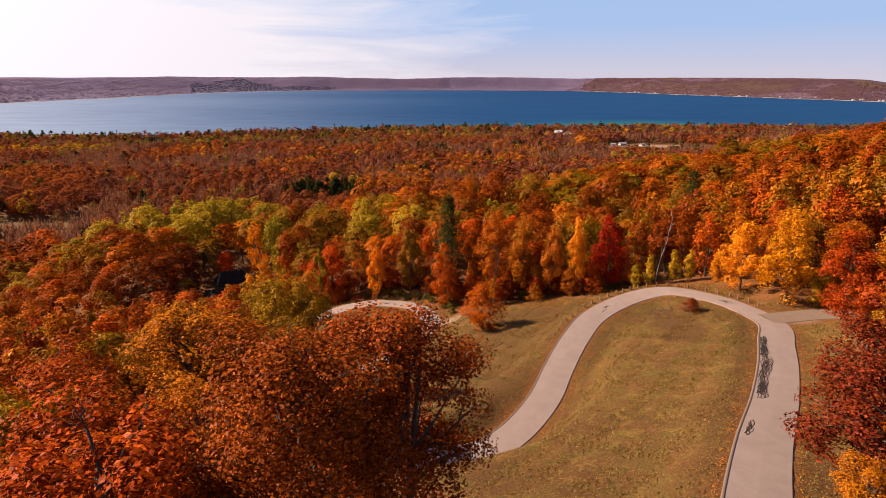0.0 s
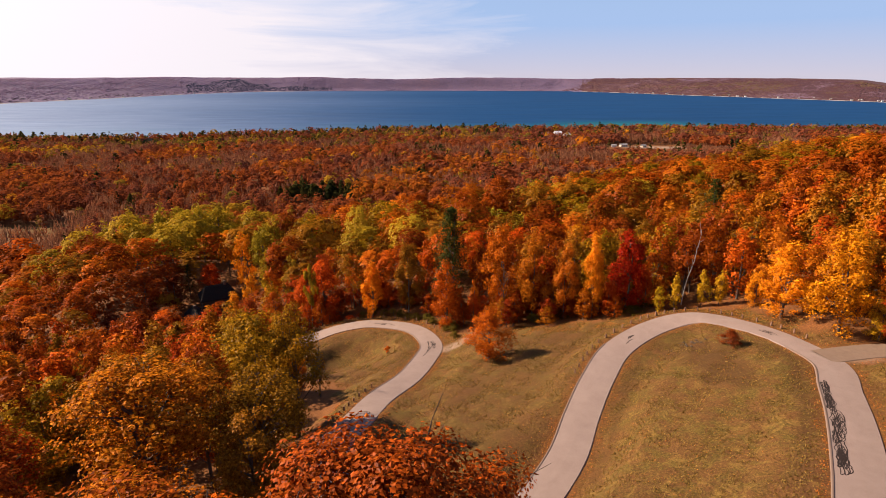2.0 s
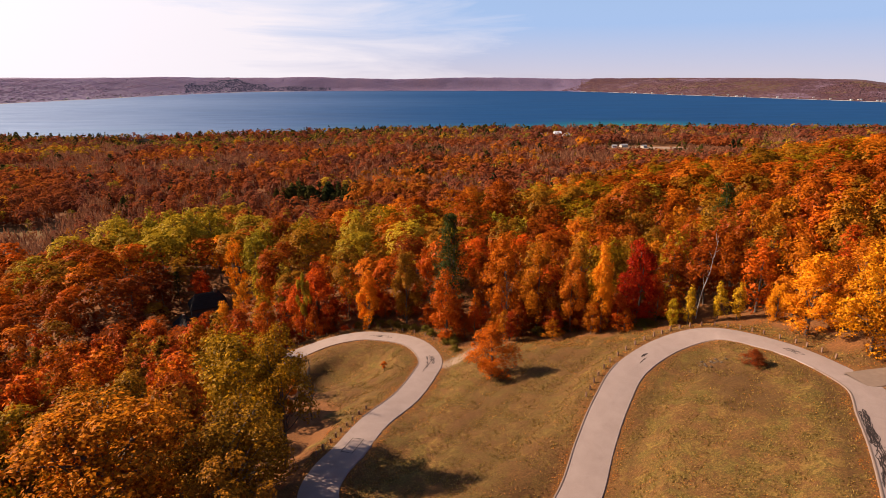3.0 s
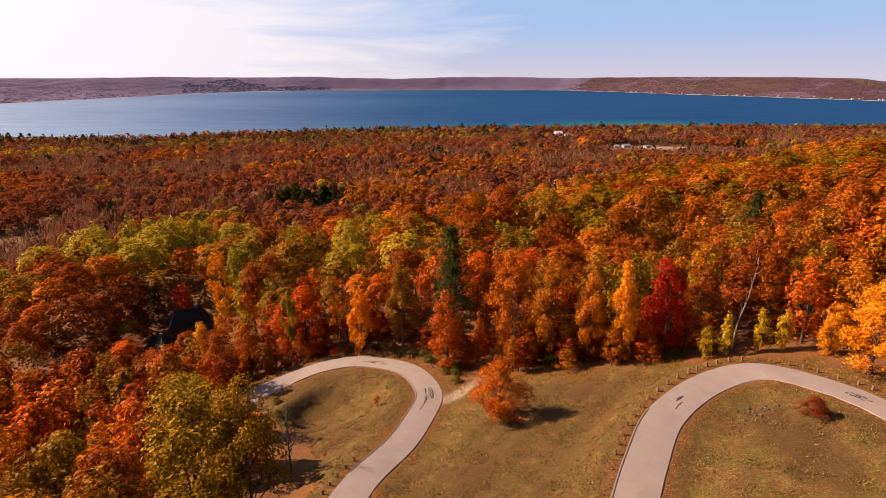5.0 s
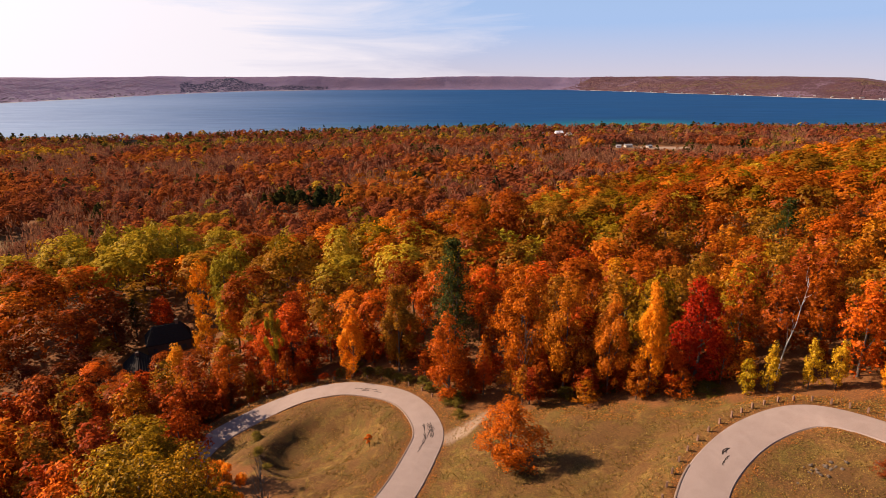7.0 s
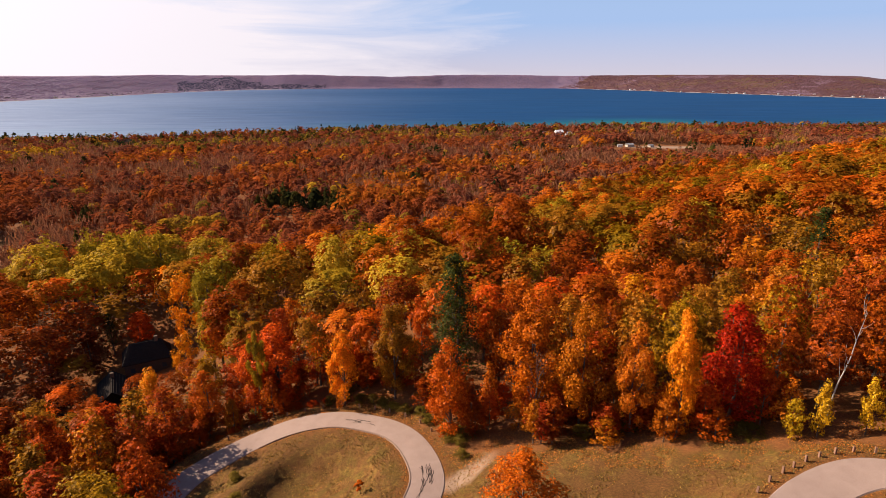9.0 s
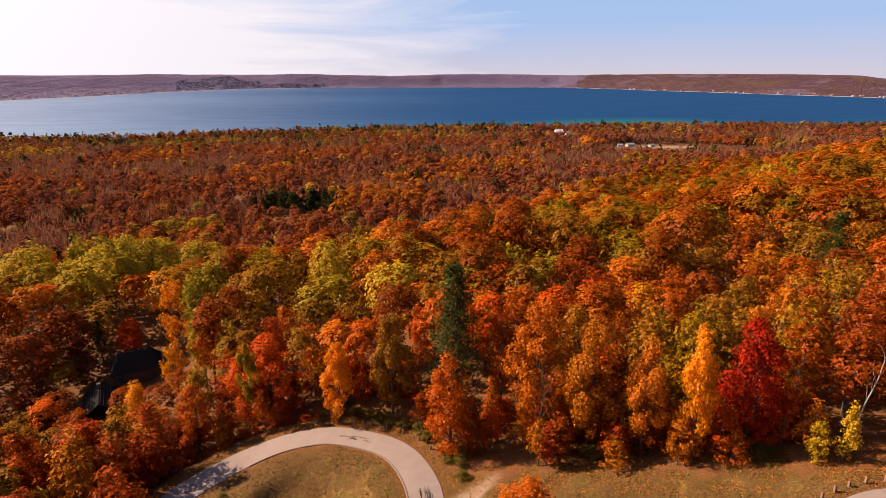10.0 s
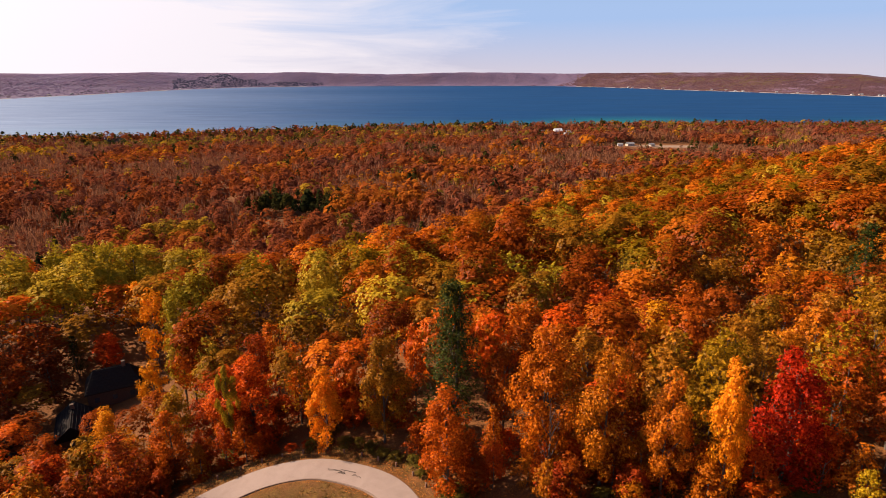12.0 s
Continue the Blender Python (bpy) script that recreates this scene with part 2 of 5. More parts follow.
    hazed_wood = mix(t, math_node(t, "MULTIPLY", f2, 0.3), hazed_wood, wood)
    woods = mix(t, hither, hazed_wood, wood)
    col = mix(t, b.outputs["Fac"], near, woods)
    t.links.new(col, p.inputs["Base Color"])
    bump(t, p, fine, 0.8, 0.18)
    return m


GROUND = ground_material()


def water_material():
    """Wind-roughened water: the blue of the depth under a broad, broken gloss, mixed in more on the left as glare."""
    m = bpy.data.materials.new("lake_water")
    m.use_nodes = True
    t = m.node_tree
    t.nodes.clear()
    a = t.nodes.new("ShaderNodeAttribute")
    a.attribute_name = "shallow"
    wind = world_noise(t, 0.006, 6, 0.65, 0.8, (0.30, 1.7, 1))
    deep = mix(t, ramp(t, wind, [(0.35, (0, 0, 0)), (0.65, (1, 1, 1))]), (0.0006, 0.026, 0.086), (0.0010, 0.036, 0.112))
    col = mix(t, a.outputs["Fac"], deep, (0.003, 0.095, 0.100))
    d = t.nodes.new("ShaderNodeBsdfDiffuse")
    gl = node(t, "ShaderNodeBsdfGlossy", Roughness=0.36, Color=(0.86, 0.93, 1.0, 1))
    t.links.new(col, d.inputs["Color"])
    waves = world_noise(t, 0.16, 7, 0.7, 0.0, (0.6, 1.0, 1))
    n = node(t, "ShaderNodeBump", Strength=0.55, Distance=1.2)
    t.links.new(waves, n.inputs["Height"])
    t.links.new(n.outputs[0], gl.inputs["Normal"])
    t.links.new(n.outputs[0], d.inputs["Normal"])
    x = t.nodes.new("ShaderNodeMixShader")
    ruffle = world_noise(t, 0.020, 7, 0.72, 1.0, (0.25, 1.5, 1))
    # share of gloss grows to the left, standing in for sky glare
    glare = t.nodes.new("ShaderNodeAttribute")
    glare.attribute_name = "glare"
    sheen = math_node(t, "MULTIPLY_ADD", glare.outputs["Fac"], 0.30)
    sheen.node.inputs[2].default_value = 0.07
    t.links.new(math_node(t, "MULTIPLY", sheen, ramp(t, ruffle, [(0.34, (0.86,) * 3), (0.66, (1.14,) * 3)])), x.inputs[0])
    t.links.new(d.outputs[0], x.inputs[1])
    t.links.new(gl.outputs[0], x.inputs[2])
    out = t.nodes.new("ShaderNodeOutputMaterial")
    t.links.new(x.outputs[0], out.inputs[0])
    return m


WATER = water_material()


def road_material():
    m, t, p = material("worn_asphalt", 0.9, 0.2)
    g = world_noise(t, 14, 6, 0.7)
    s = world_noise(t, 0.35, 5, 0.6, 0.6)
    c = ramp(t, g, [(0.3, (0.155, 0.110, 0.090)), (0.7, (0.235, 0.174, 0.148))])
    c = mix(t, ramp(t, s, [(0.35, (0, 0, 0)), (0.7, (0.45, 0.45, 0.45))]), c, (0.26, 0.197, 0.168))
    t.links.new(c, p.inputs["Base Color"])
    bump(t, p, g, 0.25, 0.01)
    return m


ROAD = road_material()
TAR = plain("crack_sealing_tar", (0.014, 0.010, 0.009), (0.034, 0.024, 0.020), 4, 0.8, 0.1)
KERB = plain("asphalt_kerb", (0.11, 0.074, 0.055), (0.20, 0.142, 0.112), 3, 1.0, 0.02)
POST = plain("weathered_post_wood", (0.13, 0.070, 0.045), (0.26, 0.150, 0.10), 5, 0.9, 0.15)
DIRT = plain("sandy_track", (0.12, 0.078, 0.055), (0.20, 0.142, 0.104), 1.2, 0.95, 0.1)
STONE = plain("field_stone", (0.070, 0.050, 0.036), (0.13, 0.095, 0.072), 2, 1.0, 0.02)
ROOF = plain("dark_shingles", (0.012, 0.010, 0.009), (0.030, 0.025, 0.022), 2, 1.0, 0.02)
WALL = plain("dark_stained_boards", (0.03, 0.022, 0.018), (0.07, 0.05, 0.04), 2, 0.85, 0.2)
WHITE = plain("white_siding", (0.55, 0.55, 0.55), (0.64, 0.63, 0.62), 2, 0.7, 0.3)
GREY_ROOF = plain("grey_shingles", (0.16, 0.155, 0.15), (0.28, 0.27, 0.26), 2, 0.85, 0.2)
TAN = plain("tan_siding", (0.36, 0.30, 0.24), (0.48, 0.41, 0.34), 2, 0.8, 0.2)
GLASS, _t, _b = material("window_glass", 0.08, 0.5)
_b.inputs["Base Color"].default_value = (0.03, 0.04, 0.05, 1)

# ---------------------------------------------------------------- mesh helpers


def mesh_arrays(name, verts, faces, mat, smooth=False, attrs=()):
    """A mesh from an array of vertices and an array of faces that all have as many corners."""
    verts, faces = np.asarray(verts, np.float32), np.asarray(faces, np.int32)
    me = bpy.data.meshes.new(name)
    k = faces.shape[1]
    me.vertices.add(len(verts))
    me.vertices.foreach_set("co", verts.ravel())
    me.loops.add(faces.size)
    me.loops.foreach_set("vertex_index", faces.ravel())
    me.polygons.add(len(faces))
    me.polygons.foreach_set("loop_start", np.arange(0, faces.size, k, dtype=np.int32))
    for key, values in attrs:
        at = me.attributes.new(key, "FLOAT", "POINT")
        at.data.foreach_set("value", np.asarray(values, np.float32))
    me.update(calc_edges=True)
    me.polygons.foreach_set("use_smooth", np.full(len(faces), smooth, bool))
    me.materials.append(mat)
    return me


def bm_mesh(name, bm, mat):
    me = bpy.data.meshes.new(name)
    bm.normal_update()
    bm.to_mesh(me)
    bm.free()
    me.materials.append(mat)
    return me


def part(name, data, parent, label=""):
    ob = new(name, data)
    ob.parent = parent
    if label:
        ob["label"] = label
    return ob


def smoothstep(a, b, v):
    s = np.clip((v - a) / (b - a), 0, 1)
    return s * s * (3 - 2 * s)


# ---------------------------------------------------------------- lie of the land
HILL_W = np.array([
    -1.5, 1.1, 3.1, 3.3, 5.4, 16.3, 18.3,
    -7.1, -0.8, 2.8, -4.0, -4.6, 8.2, 14.5,
    5.8, 6.7, 5.4, 1.4, 2.7, 4.1, 2.9,
    7.4, -7.5, -7.9, 0.9, 3.7, 11.9, 1.5,
    -4.2, 2.9, 4.9, 3.5, -9.6, 7.0, 2.2,
    -8.7, 0.4, -7.5, 3.0, 0.3, 4.4, 2.3,
    -10.3, -3.9, -0.8, 4.0, 2.6, 2.4, 1.6,
    -3.3, -4.0, -7.9, -6.5, -1.4, 1.2, 2.2,
    -0.4, -2.0, -5.9, -5.2, -1.2, 1.1, 2.3]).reshape(9, 7)


def spline(points, step):
    """Points at even steps along a smooth curve through the given ones."""
    p = np.array(points, float)
    p = np.vstack([2 * p[0] - p[1], p, 2 * p[-1] - p[-2]])
    out = []
    for i in range(1, len(p) - 2):
        n = max(2, int(np.linalg.norm(p[i + 1] - p[i]) / step))
        for s in np.arange(n) / n:
            a, b, c, d = p[i - 1:i + 3]
            out.append(0.5 * (2 * b + (c - a) * s + (2 * a - 5 * b + 4 * c - d) * s * s + (3 * b - a - 3 * c + d) * s ** 3))
    out.append(p[-2])
    return np.array(out)


ROAD_LINE = spline([(16.2, 23.6, 88.7), (22.7, 33.5, 85.6), (29.1, 44.5, 82.8), (36.4, 56.3, 80.2), (44.8, 68.8, 77.9), (52.4, 81.2, 76.5), (57.8, 91.2, 75.5),
                    (62.4, 100.2, 74.7), (62.5, 109.8, 73.7), (59.9, 119.5, 72.5), (52.8, 127.4, 71.3), (43.3, 125.7, 70.0), (33.4, 117.9, 69.0),
                    (26.9, 107.8, 68.2), (22.0, 98.6, 66.7), (17.9, 89.8, 65.6), (12.8, 82.3, 64.7), (8.0, 77.3, 64.3)], 0.8)
ROAD_LINE = np.vstack([ROAD_LINE[:-1], spline([(8.0, 77.3, 64.3), (0.7, 74.8, 64.2), (-7.6, 76.0, 64.0), (-14.3, 81.7, 63.9), (-18.0, 90.8, 63.7), (-17.8, 96.8, 63.3), (-15.7, 103.9, 62.2), (-13.1, 116.7, 59.0),
                    (-8.1, 128.8, 56.7), (-4.7, 140.6, 55.3), (-3.4, 148.9, 54.3), (-5.5, 157.6, 53.2), (-9.5, 164.9, 51.9), (-15.6, 169.6, 50.8),
                    (-23.0, 172.6, 49.7), (-31.3, 172.7, 48.1), (-39.1, 170.5, 46.0), (-45.5, 165.3, 45.0), (-49.4, 159.8, 44.5), (-51.6, 149.9, 44.6), (-54.4, 135.9, 46.1), (-60.4, 119.9, 48.1)], 0.8)])
SIDE_LINE = spline([(63, 103.5, 74.6), (68, 104.5, 74.7), (74, 105.0, 75.0), (80, 104, 75.5)], 0.8)
ROAD_HALF = 2.75


def near_shore(u):
    return np.interp(u, [-0.8, -0.66, -0.46, -0.27, 0.0, 0.3, 0.6, 0.8], [1150, 1085, 1120, 1200, 1290, 1320, 1305, 1300])


def far_shore(u):
    return np.interp(u, [-0.95, -0.745, -0.552, -0.40, -0.30, -0.173, 0.015, 0.204, 0.30, 0.393, 0.583, 0.743, 0.95],
                     [2300, 2539, 3152, 3950, 4420, 4650, 4720, 4560, 4150, 3683, 3078, 2697, 2400])


def crest_dip(u):
    return np.interp(u, [-0.735, -0.6, -0.453, -0.33, -0.21, -0.079, 0.062, 0.15, 0.24, 0.28, 0.39, 0.5, 0.578, 0.66, 0.70, 0.74, 0.8],
                     [0.0068, 0.0068, 0.0040, 0.0052, 0.0040, 0.0076, 0.0046, 0.0058, 0.0072, 0.0064, 0.0060, 0.0068, 0.0078, 0.0100, 0.0120, 0.0190, 0.025])


def hill(x, y):
    xc, yc = np.clip(x, -230, 280), np.clip(y, -60, 420)
    h = 88 + 0.22 * xc - 0.24 * yc
    for i, a in enumerate(range(-150, 251, 50)):
        for j, b in enumerate(range(0, 301, 50)):
            h = h + HILL_W[i, j] * np.exp(-((x - a) ** 2 + (y - b) ** 2) / 4050.0)
    return h


def hill_edge(x):
    return np.interp(x, [-300, -130, -75, 0, 60, 150, 230, 320], [240, 296, 296, 326, 350, 410, 470, 530])


def wood_edge(x):
    """Where the tall hillside woods give way to the thin woods of the plain."""
    return hill_edge(x) + np.interp(x, [-60, 0, 60, 140, 260], [22, 50, 95, 135, 150])


def road_near(x, y):
    """Distance to the roads, and the height of the nearest point of them."""
    line = np.vstack([ROAD_LINE, SIDE_LINE])
    d, z = np.full(x.shape, 1e3), np.zeros(x.shape)
    m = (x > -80) & (x < 105) & (y > 5) & (y < 200)
    xs, ys = x[m], y[m]
    best, bz = np.full(xs.shape, 1e6), np.zeros(xs.shape)
    for px, py, pz in line:
        q = (xs - px) ** 2 + (ys - py) ** 2
        k = q < best
        best[k], bz[k] = q[k], pz
    d[m], z[m] = np.sqrt(best), bz
    return d, z


def hollow(x, y):
    """Depth of the grassy hollow inside the lower loop, steep on the side of the setting sun."""
    a = np.where(x < -26, (x + 26) / 10.5, (x + 26) / 15.0) ** 2 + ((y - 152) / 14.0) ** 2
    return 4.5 * smoothstep(1.0, 0.0, a)


def land(x, y):
    """Height of the ground at arrays of places."""
    x, y = np.asarray(x, float), np.asarray(y, float)
    u = x / np.maximum(y, 60)
    shore = near_shore(u)
    low = 13 * smoothstep(1.0, 0.45, y / shore) + 2.0 - 6.0 * smoothstep(0.985, 1.06, y / shore)
    low = low + 1.6 * np.sin(x * 0.013 + 1.0) * np.sin(y * 0.017) * smoothstep(1.0, 0.8, y / shore)
    rise = np.maximum(hill(x, y) - low, 0)
    h = low + rise * smoothstep(75, -75, y - hill_edge(x) - 20)
    d, z = road_near(x, y)
    h = np.where(d < 60, z - 0.12 + (h - z + 0.12) * smoothstep(3.3, 11.0, d), h)
    h = h - hollow(x, y) * smoothstep(3.6, 7.0, d)
    # the hills on the other side of the lake
    fs = far_shore(u)
    back = np.maximum(4960 - fs, 230)
    run = np.minimum(back * 0.8, 650)
    top = 120 - crest_dip(u) * (fs + run)
    s = np.clip((y - fs) / run, 0, 1)
    rough = 5 * np.sin(x * 0.011 + y * 0.004) + 3.5 * np.sin(x * 0.027 - y * 0.019) + 2.0 * np.sin(x * 0.06 + 1.3)
    fh = np.where(y > fs, 1.5 + (top - 1.5) * (0.35 * s + 0.65 * s * s * (3 - 2 * s)) + rough * s * (1 - 0.75 * s), -4)
    return np.where(y > 2000, fh, h)


def land1(x, y):
    return float(land(np.array([x]), np.array([y]))[0])


CLEARING = [(16, 18), (34, 34), (47, 54), (62, 76), (71, 95), (70, 116), (64, 130), (52, 137), (38, 144), (24, 149), (14, 152), (7, 151), (3, 156),
            (-3, 166), (-12, 176), (-26, 180), (-41, 177.5), (-51, 169), (-55, 160), (-48, 152), (-36, 146), (-28, 137), (-23, 127), (-20.5, 114), (-22, 98),
            (-18, 82), (-8, 69), (-3, 64), (1, 52), (4, 38), (10, 24)]


def inside(x, y, poly):
    c = np.zeros(np.shape(x), bool)
    for (x0, y0), (x1, y1) in zip(poly, poly[1:] + poly[:1]):
        k = (y0 > y) != (y1 > y)
        c ^= k & (x < (x1 - x0) * (y - y0) / ((y1 - y0) or 1e-9) + x0)
    return c


def ground_sheet():
    xs = np.unique(np.concatenate([np.arange(-75, 100, 1.4), np.arange(-260, -75, 5), np.arange(100, 300, 5), np.arange(-700, -260, 20), np.arange(300, 720, 20),
                                   np.arange(-4600, -700, 78), np.arange(720, 4601, 78)]))
    ys = np.unique(np.concatenate([np.arange(-160, 15, 8), np.arange(15, 200, 1.4), np.arange(200, 420, 5), np.arange(420, 1340, 16), np.arange(1340, 2200, 120), np.arange(2200, 4981, 40)]))
    X, Y = np.meshgrid(xs, ys)
    x, y = X.ravel(), Y.ravel()
    z = land(x, y)
    d, _ = road_near(x, y)
    soft = 2.2 * np.sin(x * 0.9) * np.sin(y * 0.8) + 1.5 * np.sin(x * 0.37 + 1) * np.sin(y * 0.45)
    clear = inside(x + soft, y + soft, CLEARING).astype(float)
    verge = smoothstep(4.9, 3.4, d + 0.30 * soft) * 0.6
    grass = np.clip(clear - verge, 0, 1)
    field = ((x + 305) / 50) ** 2 + ((y - 404) / 20) ** 2
    lawn = ((x + 486) / 30) ** 2 + ((y - 1010) / 22) ** 2
    grass = np.maximum(grass, (field < 1) * 0.85 + (lawn < 1) * 0.9)
    bare = smoothstep(1.3, 0.4, ((x - 355) / 78) ** 2 + ((y - 945) / 17) ** 2)
    bare = np.maximum(bare, smoothstep(1.2, 0.3, ((x - 2.6) / 5.5) ** 2 + ((y - 148.5 - 0.6 * (x - 3)) / 2.6) ** 2))
    bare = np.maximum(bare, 0.5 * smoothstep(1.2, 0.4, ((x - 69) / 4.0) ** 2 + ((y - 103) / 2.6) ** 2))
    worn = smoothstep(1.35, 0.35, ((x - 46.5 - 0.08 * (y - 106)) / 4.6) ** 2 + ((y - 105.5) / 11.5) ** 2 + 0.10 * soft)
    worn = np.maximum(worn, 0.75 * np.exp(-((d - 5.3) / 0.75) ** 2) * (y > 40) * (y < 112) * (x < 0.62 * y + 4) * (x > 20))
    # shade on the hollow's bank, painted into the grass colour
    worn = np.maximum(worn, 0.5 * smoothstep(1.3, 0.3, ((x + 32) / 6.0) ** 2 + ((y - 151) / 9.0) ** 2 + 0.08 * soft))
    # rear of the loop: brown ground and some shade in one tone
    worn = np.maximum(worn, 0.3 * smoothstep(1.3, 0.4, ((x + 24) / 17.0) ** 2 + ((y - 164) / 6.5) ** 2 + 0.08 * soft))
    worn = np.maximum(worn, 0.5 * smoothstep(1.3, 0.4, ((x - 11 - 0.25 * (y - 112)) / 12.0) ** 2 + ((y - 112) / 32.0) ** 2 + 0.12 * soft))
    worn = np.maximum(worn, 0.7 * smoothstep(1.3, 0.2, ((x - 20) / 12.0) ** 2 + ((y - 135) / 9.0) ** 2 + 0.1 * soft))
    # banks and hollows of the mown ground, short of the road
    z = z + np.where(d > 3.4, 0.10 * soft * smoothstep(3.4, 8, d) * (y < 300), 0)
    n, k = len(xs), len(ys)
    i = (np.arange(k - 1)[:, None] * n + np.arange(n - 1)[None, :]).ravel()
    faces = np.stack([i, i + 1, i + n + 1, i + n], 1)
    me = mesh_arrays("ground", np.stack([x, y, z], 1), faces, GROUND, True,
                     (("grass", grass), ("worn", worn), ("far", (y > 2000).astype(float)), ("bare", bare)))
    return tagged(new("ground", me), "rolling ground of dry grass and fallen leaves", "ground", kind="structure")


ground_sheet()


def lake():
    xs, ys = np.linspace(-4600, 4600, 60), np.concatenate([np.arange(900, 1700, 25), np.linspace(1700, 4990, 40)])
    X, Y = np.meshgrid(xs, ys)
    x, y = X.ravel(), Y.ravel()
    u = x / y
    off = y - near_shore(u)
    right = smoothstep(-0.05, 0.12, u) * smoothstep(0.60, 0.42, u)
    shallow = smoothstep(330, 60, off + 60 * np.sin(x * 0.01)) * (0.25 + 0.75 * right)
    # painted glare: full at the left end of the lake, none at the right
    glare = smoothstep(0.12, -0.75, u + 0.04 * np.sin(y * 0.004))
    n, k = len(xs), len(ys)
    i = (np.arange(k - 1)[:, None] * n + np.arange(n - 1)[None, :]).ravel()
    me = mesh_arrays("lake_water", np.stack([x, y, 0 * x], 1), np.stack([i, i + 1, i + n + 1, i + n], 1), WATER, True, (("shallow", shallow), ("glare", glare)))
    tagged(new("water", me), "wide blue lake, turquoise in the shallows", "lake", kind="structure")


lake()

# ---------------------------------------------------------------- the road


def strip(name, line, profile, mat, label, category, kind="structure", lift=0.0):
    """A band with the cross-section (offset to the left, height) along a line."""
    p = np.asarray(line, float)
    t = np.gradient(p[:, :2], axis=0)
    t /= np.linalg.norm(t, axis=1)[:, None]
    nrm = np.stack([-t[:, 1], t[:, 0]], 1)
    k = len(profile)
    v = np.zeros((len(p), k, 3))
    for j, (o, hgt) in enumerate(profile):
        v[:, j, :2] = p[:, :2] + nrm * o
        v[:, j, 2] = p[:, 2] + hgt + lift
    i = (np.arange(len(p) - 1)[:, None] * k + np.arange(k - 1)[None, :]).ravel()
    me = mesh_arrays(name, v.reshape(-1, 3), np.stack([i, i + k, i + k + 1, i + 1], 1), mat)
    return tagged(new(name, me), label, category, kind=kind)


W = ROAD_HALF
strip("road", ROAD_LINE, [(W + 0.25, -0.25), (W, 0.0), (W * 0.5, 0.04), (0, 0.06), (-W * 0.5, 0.04), (-W, 0.0), (-W - 0.25, -0.25)], ROAD, "winding pale worn asphalt park road", "road")
strip("side_road", SIDE_LINE, [(2.6, -0.25), (2.3, -0.02), (0, 0.02), (-2.3, -0.02), (-2.6, -0.25)], DIRT, "sandy side track joining the road", "track")


def kerb(a, b, side):
    line = ROAD_LINE[a:b]
    s = side
    prof = [(s * (W - 0.06), -0.05), (s * (W - 0.02), 0.07), (s * (W + 0.10), 0.08), (s * (W + 0.18), 0.06), (s * (W + 0.28), -0.2)]
    if s < 0:
        prof = prof[::-1]
    strip("kerb", line, prof[::-1], KERB, "low weathered asphalt kerb beside the road", "kerb")


def line_index(x, y):
    return int(np.argmin((ROAD_LINE[:, 0] - x) ** 2 + (ROAD_LINE[:, 1] - y) ** 2))


kerb(5, line_index(61.9, 110), 1)
kerb(line_index(34.2, 117), line_index(7, 78.4), -1)
kerb(line_index(-12.6, 117), line_index(-39, 171), 1)

# ---------------------------------------------------------------- trees


def leaves(centres, normals, size, rng, squash=0.75, corners=3):
    """Blades at the centres, three-cornered or folded with four corners, as arrays of vertices and faces."""
    n = len(centres)
    r = rng.normal(size=(n, 3))
    u = np.cross(normals, r)
    u /= np.linalg.norm(u, axis=1)[:, None] + 1e-9
    v = np.cross(normals, u)
    s = (size * rng.uniform(0.65, 1.3, n))[:, None] * 0.5
    fold = normals * s * rng.uniform(-0.5, 0.2, n)[:, None]
    j = rng.uniform(0.7, 1.2, (4, n, 1))
    if corners == 3:
        verts = np.stack([centres + u * s * 1.25 * j[0], centres - u * s * 0.6 + v * s * squash * j[1], centres - u * s * 0.6 - v * s * squash * j[2]], 1)
        return verts.reshape(-1, 3), np.arange(3 * n).reshape(n, 3)
    verts = np.stack([centres + u * s * j[0], centres + v * s * squash * j[1] + fold, centres - u * s * j[2], centres - v * s * squash * j[3] + fold], 1)
    return verts.reshape(-1, 3), np.arange(4 * n).reshape(n, 4)


def unit(v):
    return v / (np.linalg.norm(v, axis=1)[:, None] + 1e-9)


SHAPES = {  # middle height, half width, half height, clumps, clump radius, how much the crown narrows upwards
    "round": (11.6, 3.9, 7.2, 58, (0.8, 1.55), 0.30),
    "tall": (10.4, 3.7, 8.5, 64, (0.7, 1.45), 0.42),
    "broad": (12.4, 4.1, 6.4, 66, (0.75, 1.45), 0.12),
    "open": (12.0, 3.9, 6.8, 28, (0.7, 1.3), 0.3),
    "low": (9.4, 3.8, 9.5, 74, (0.7, 1.5), 0.50),
    "slim": (9.8, 3.9, 9.4, 60, (0.8, 1.6), 0.75),
    "dome": (13.2, 4.7, 6.0, 84, (0.75, 1.30), 0.10),
    "bush": (8.6, 4.3, 9.4, 120, (0.8, 1.35), 0.80),
}


def crown_points(shape, rng):
    mid, hw, hh, k, (r0, r1), narrow = SHAPES[shape]
    d = unit(rng.normal(size=(k, 3)) + (0, 0, 0.7 if shape == "dome" else 0))
    c = d * rng.uniform(0.6 if shape == "dome" else 0.25, 1.0, (k, 1)) ** 0.55
    lop = 1 + 0.22 * np.sin(np.arctan2(d[:, 1], d[:, 0]) * rng.integers(1, 4) + rng.uniform(0, 6))
    taper = 1 - narrow * np.clip(c[:, 2], -0.3, 1)
    pts = np.stack([c[:, 0] * hw * lop * taper, c[:, 1] * hw * lop * taper, mid + c[:, 2] * hh], 1)
    return pts, rng.uniform(r0, r1, k)


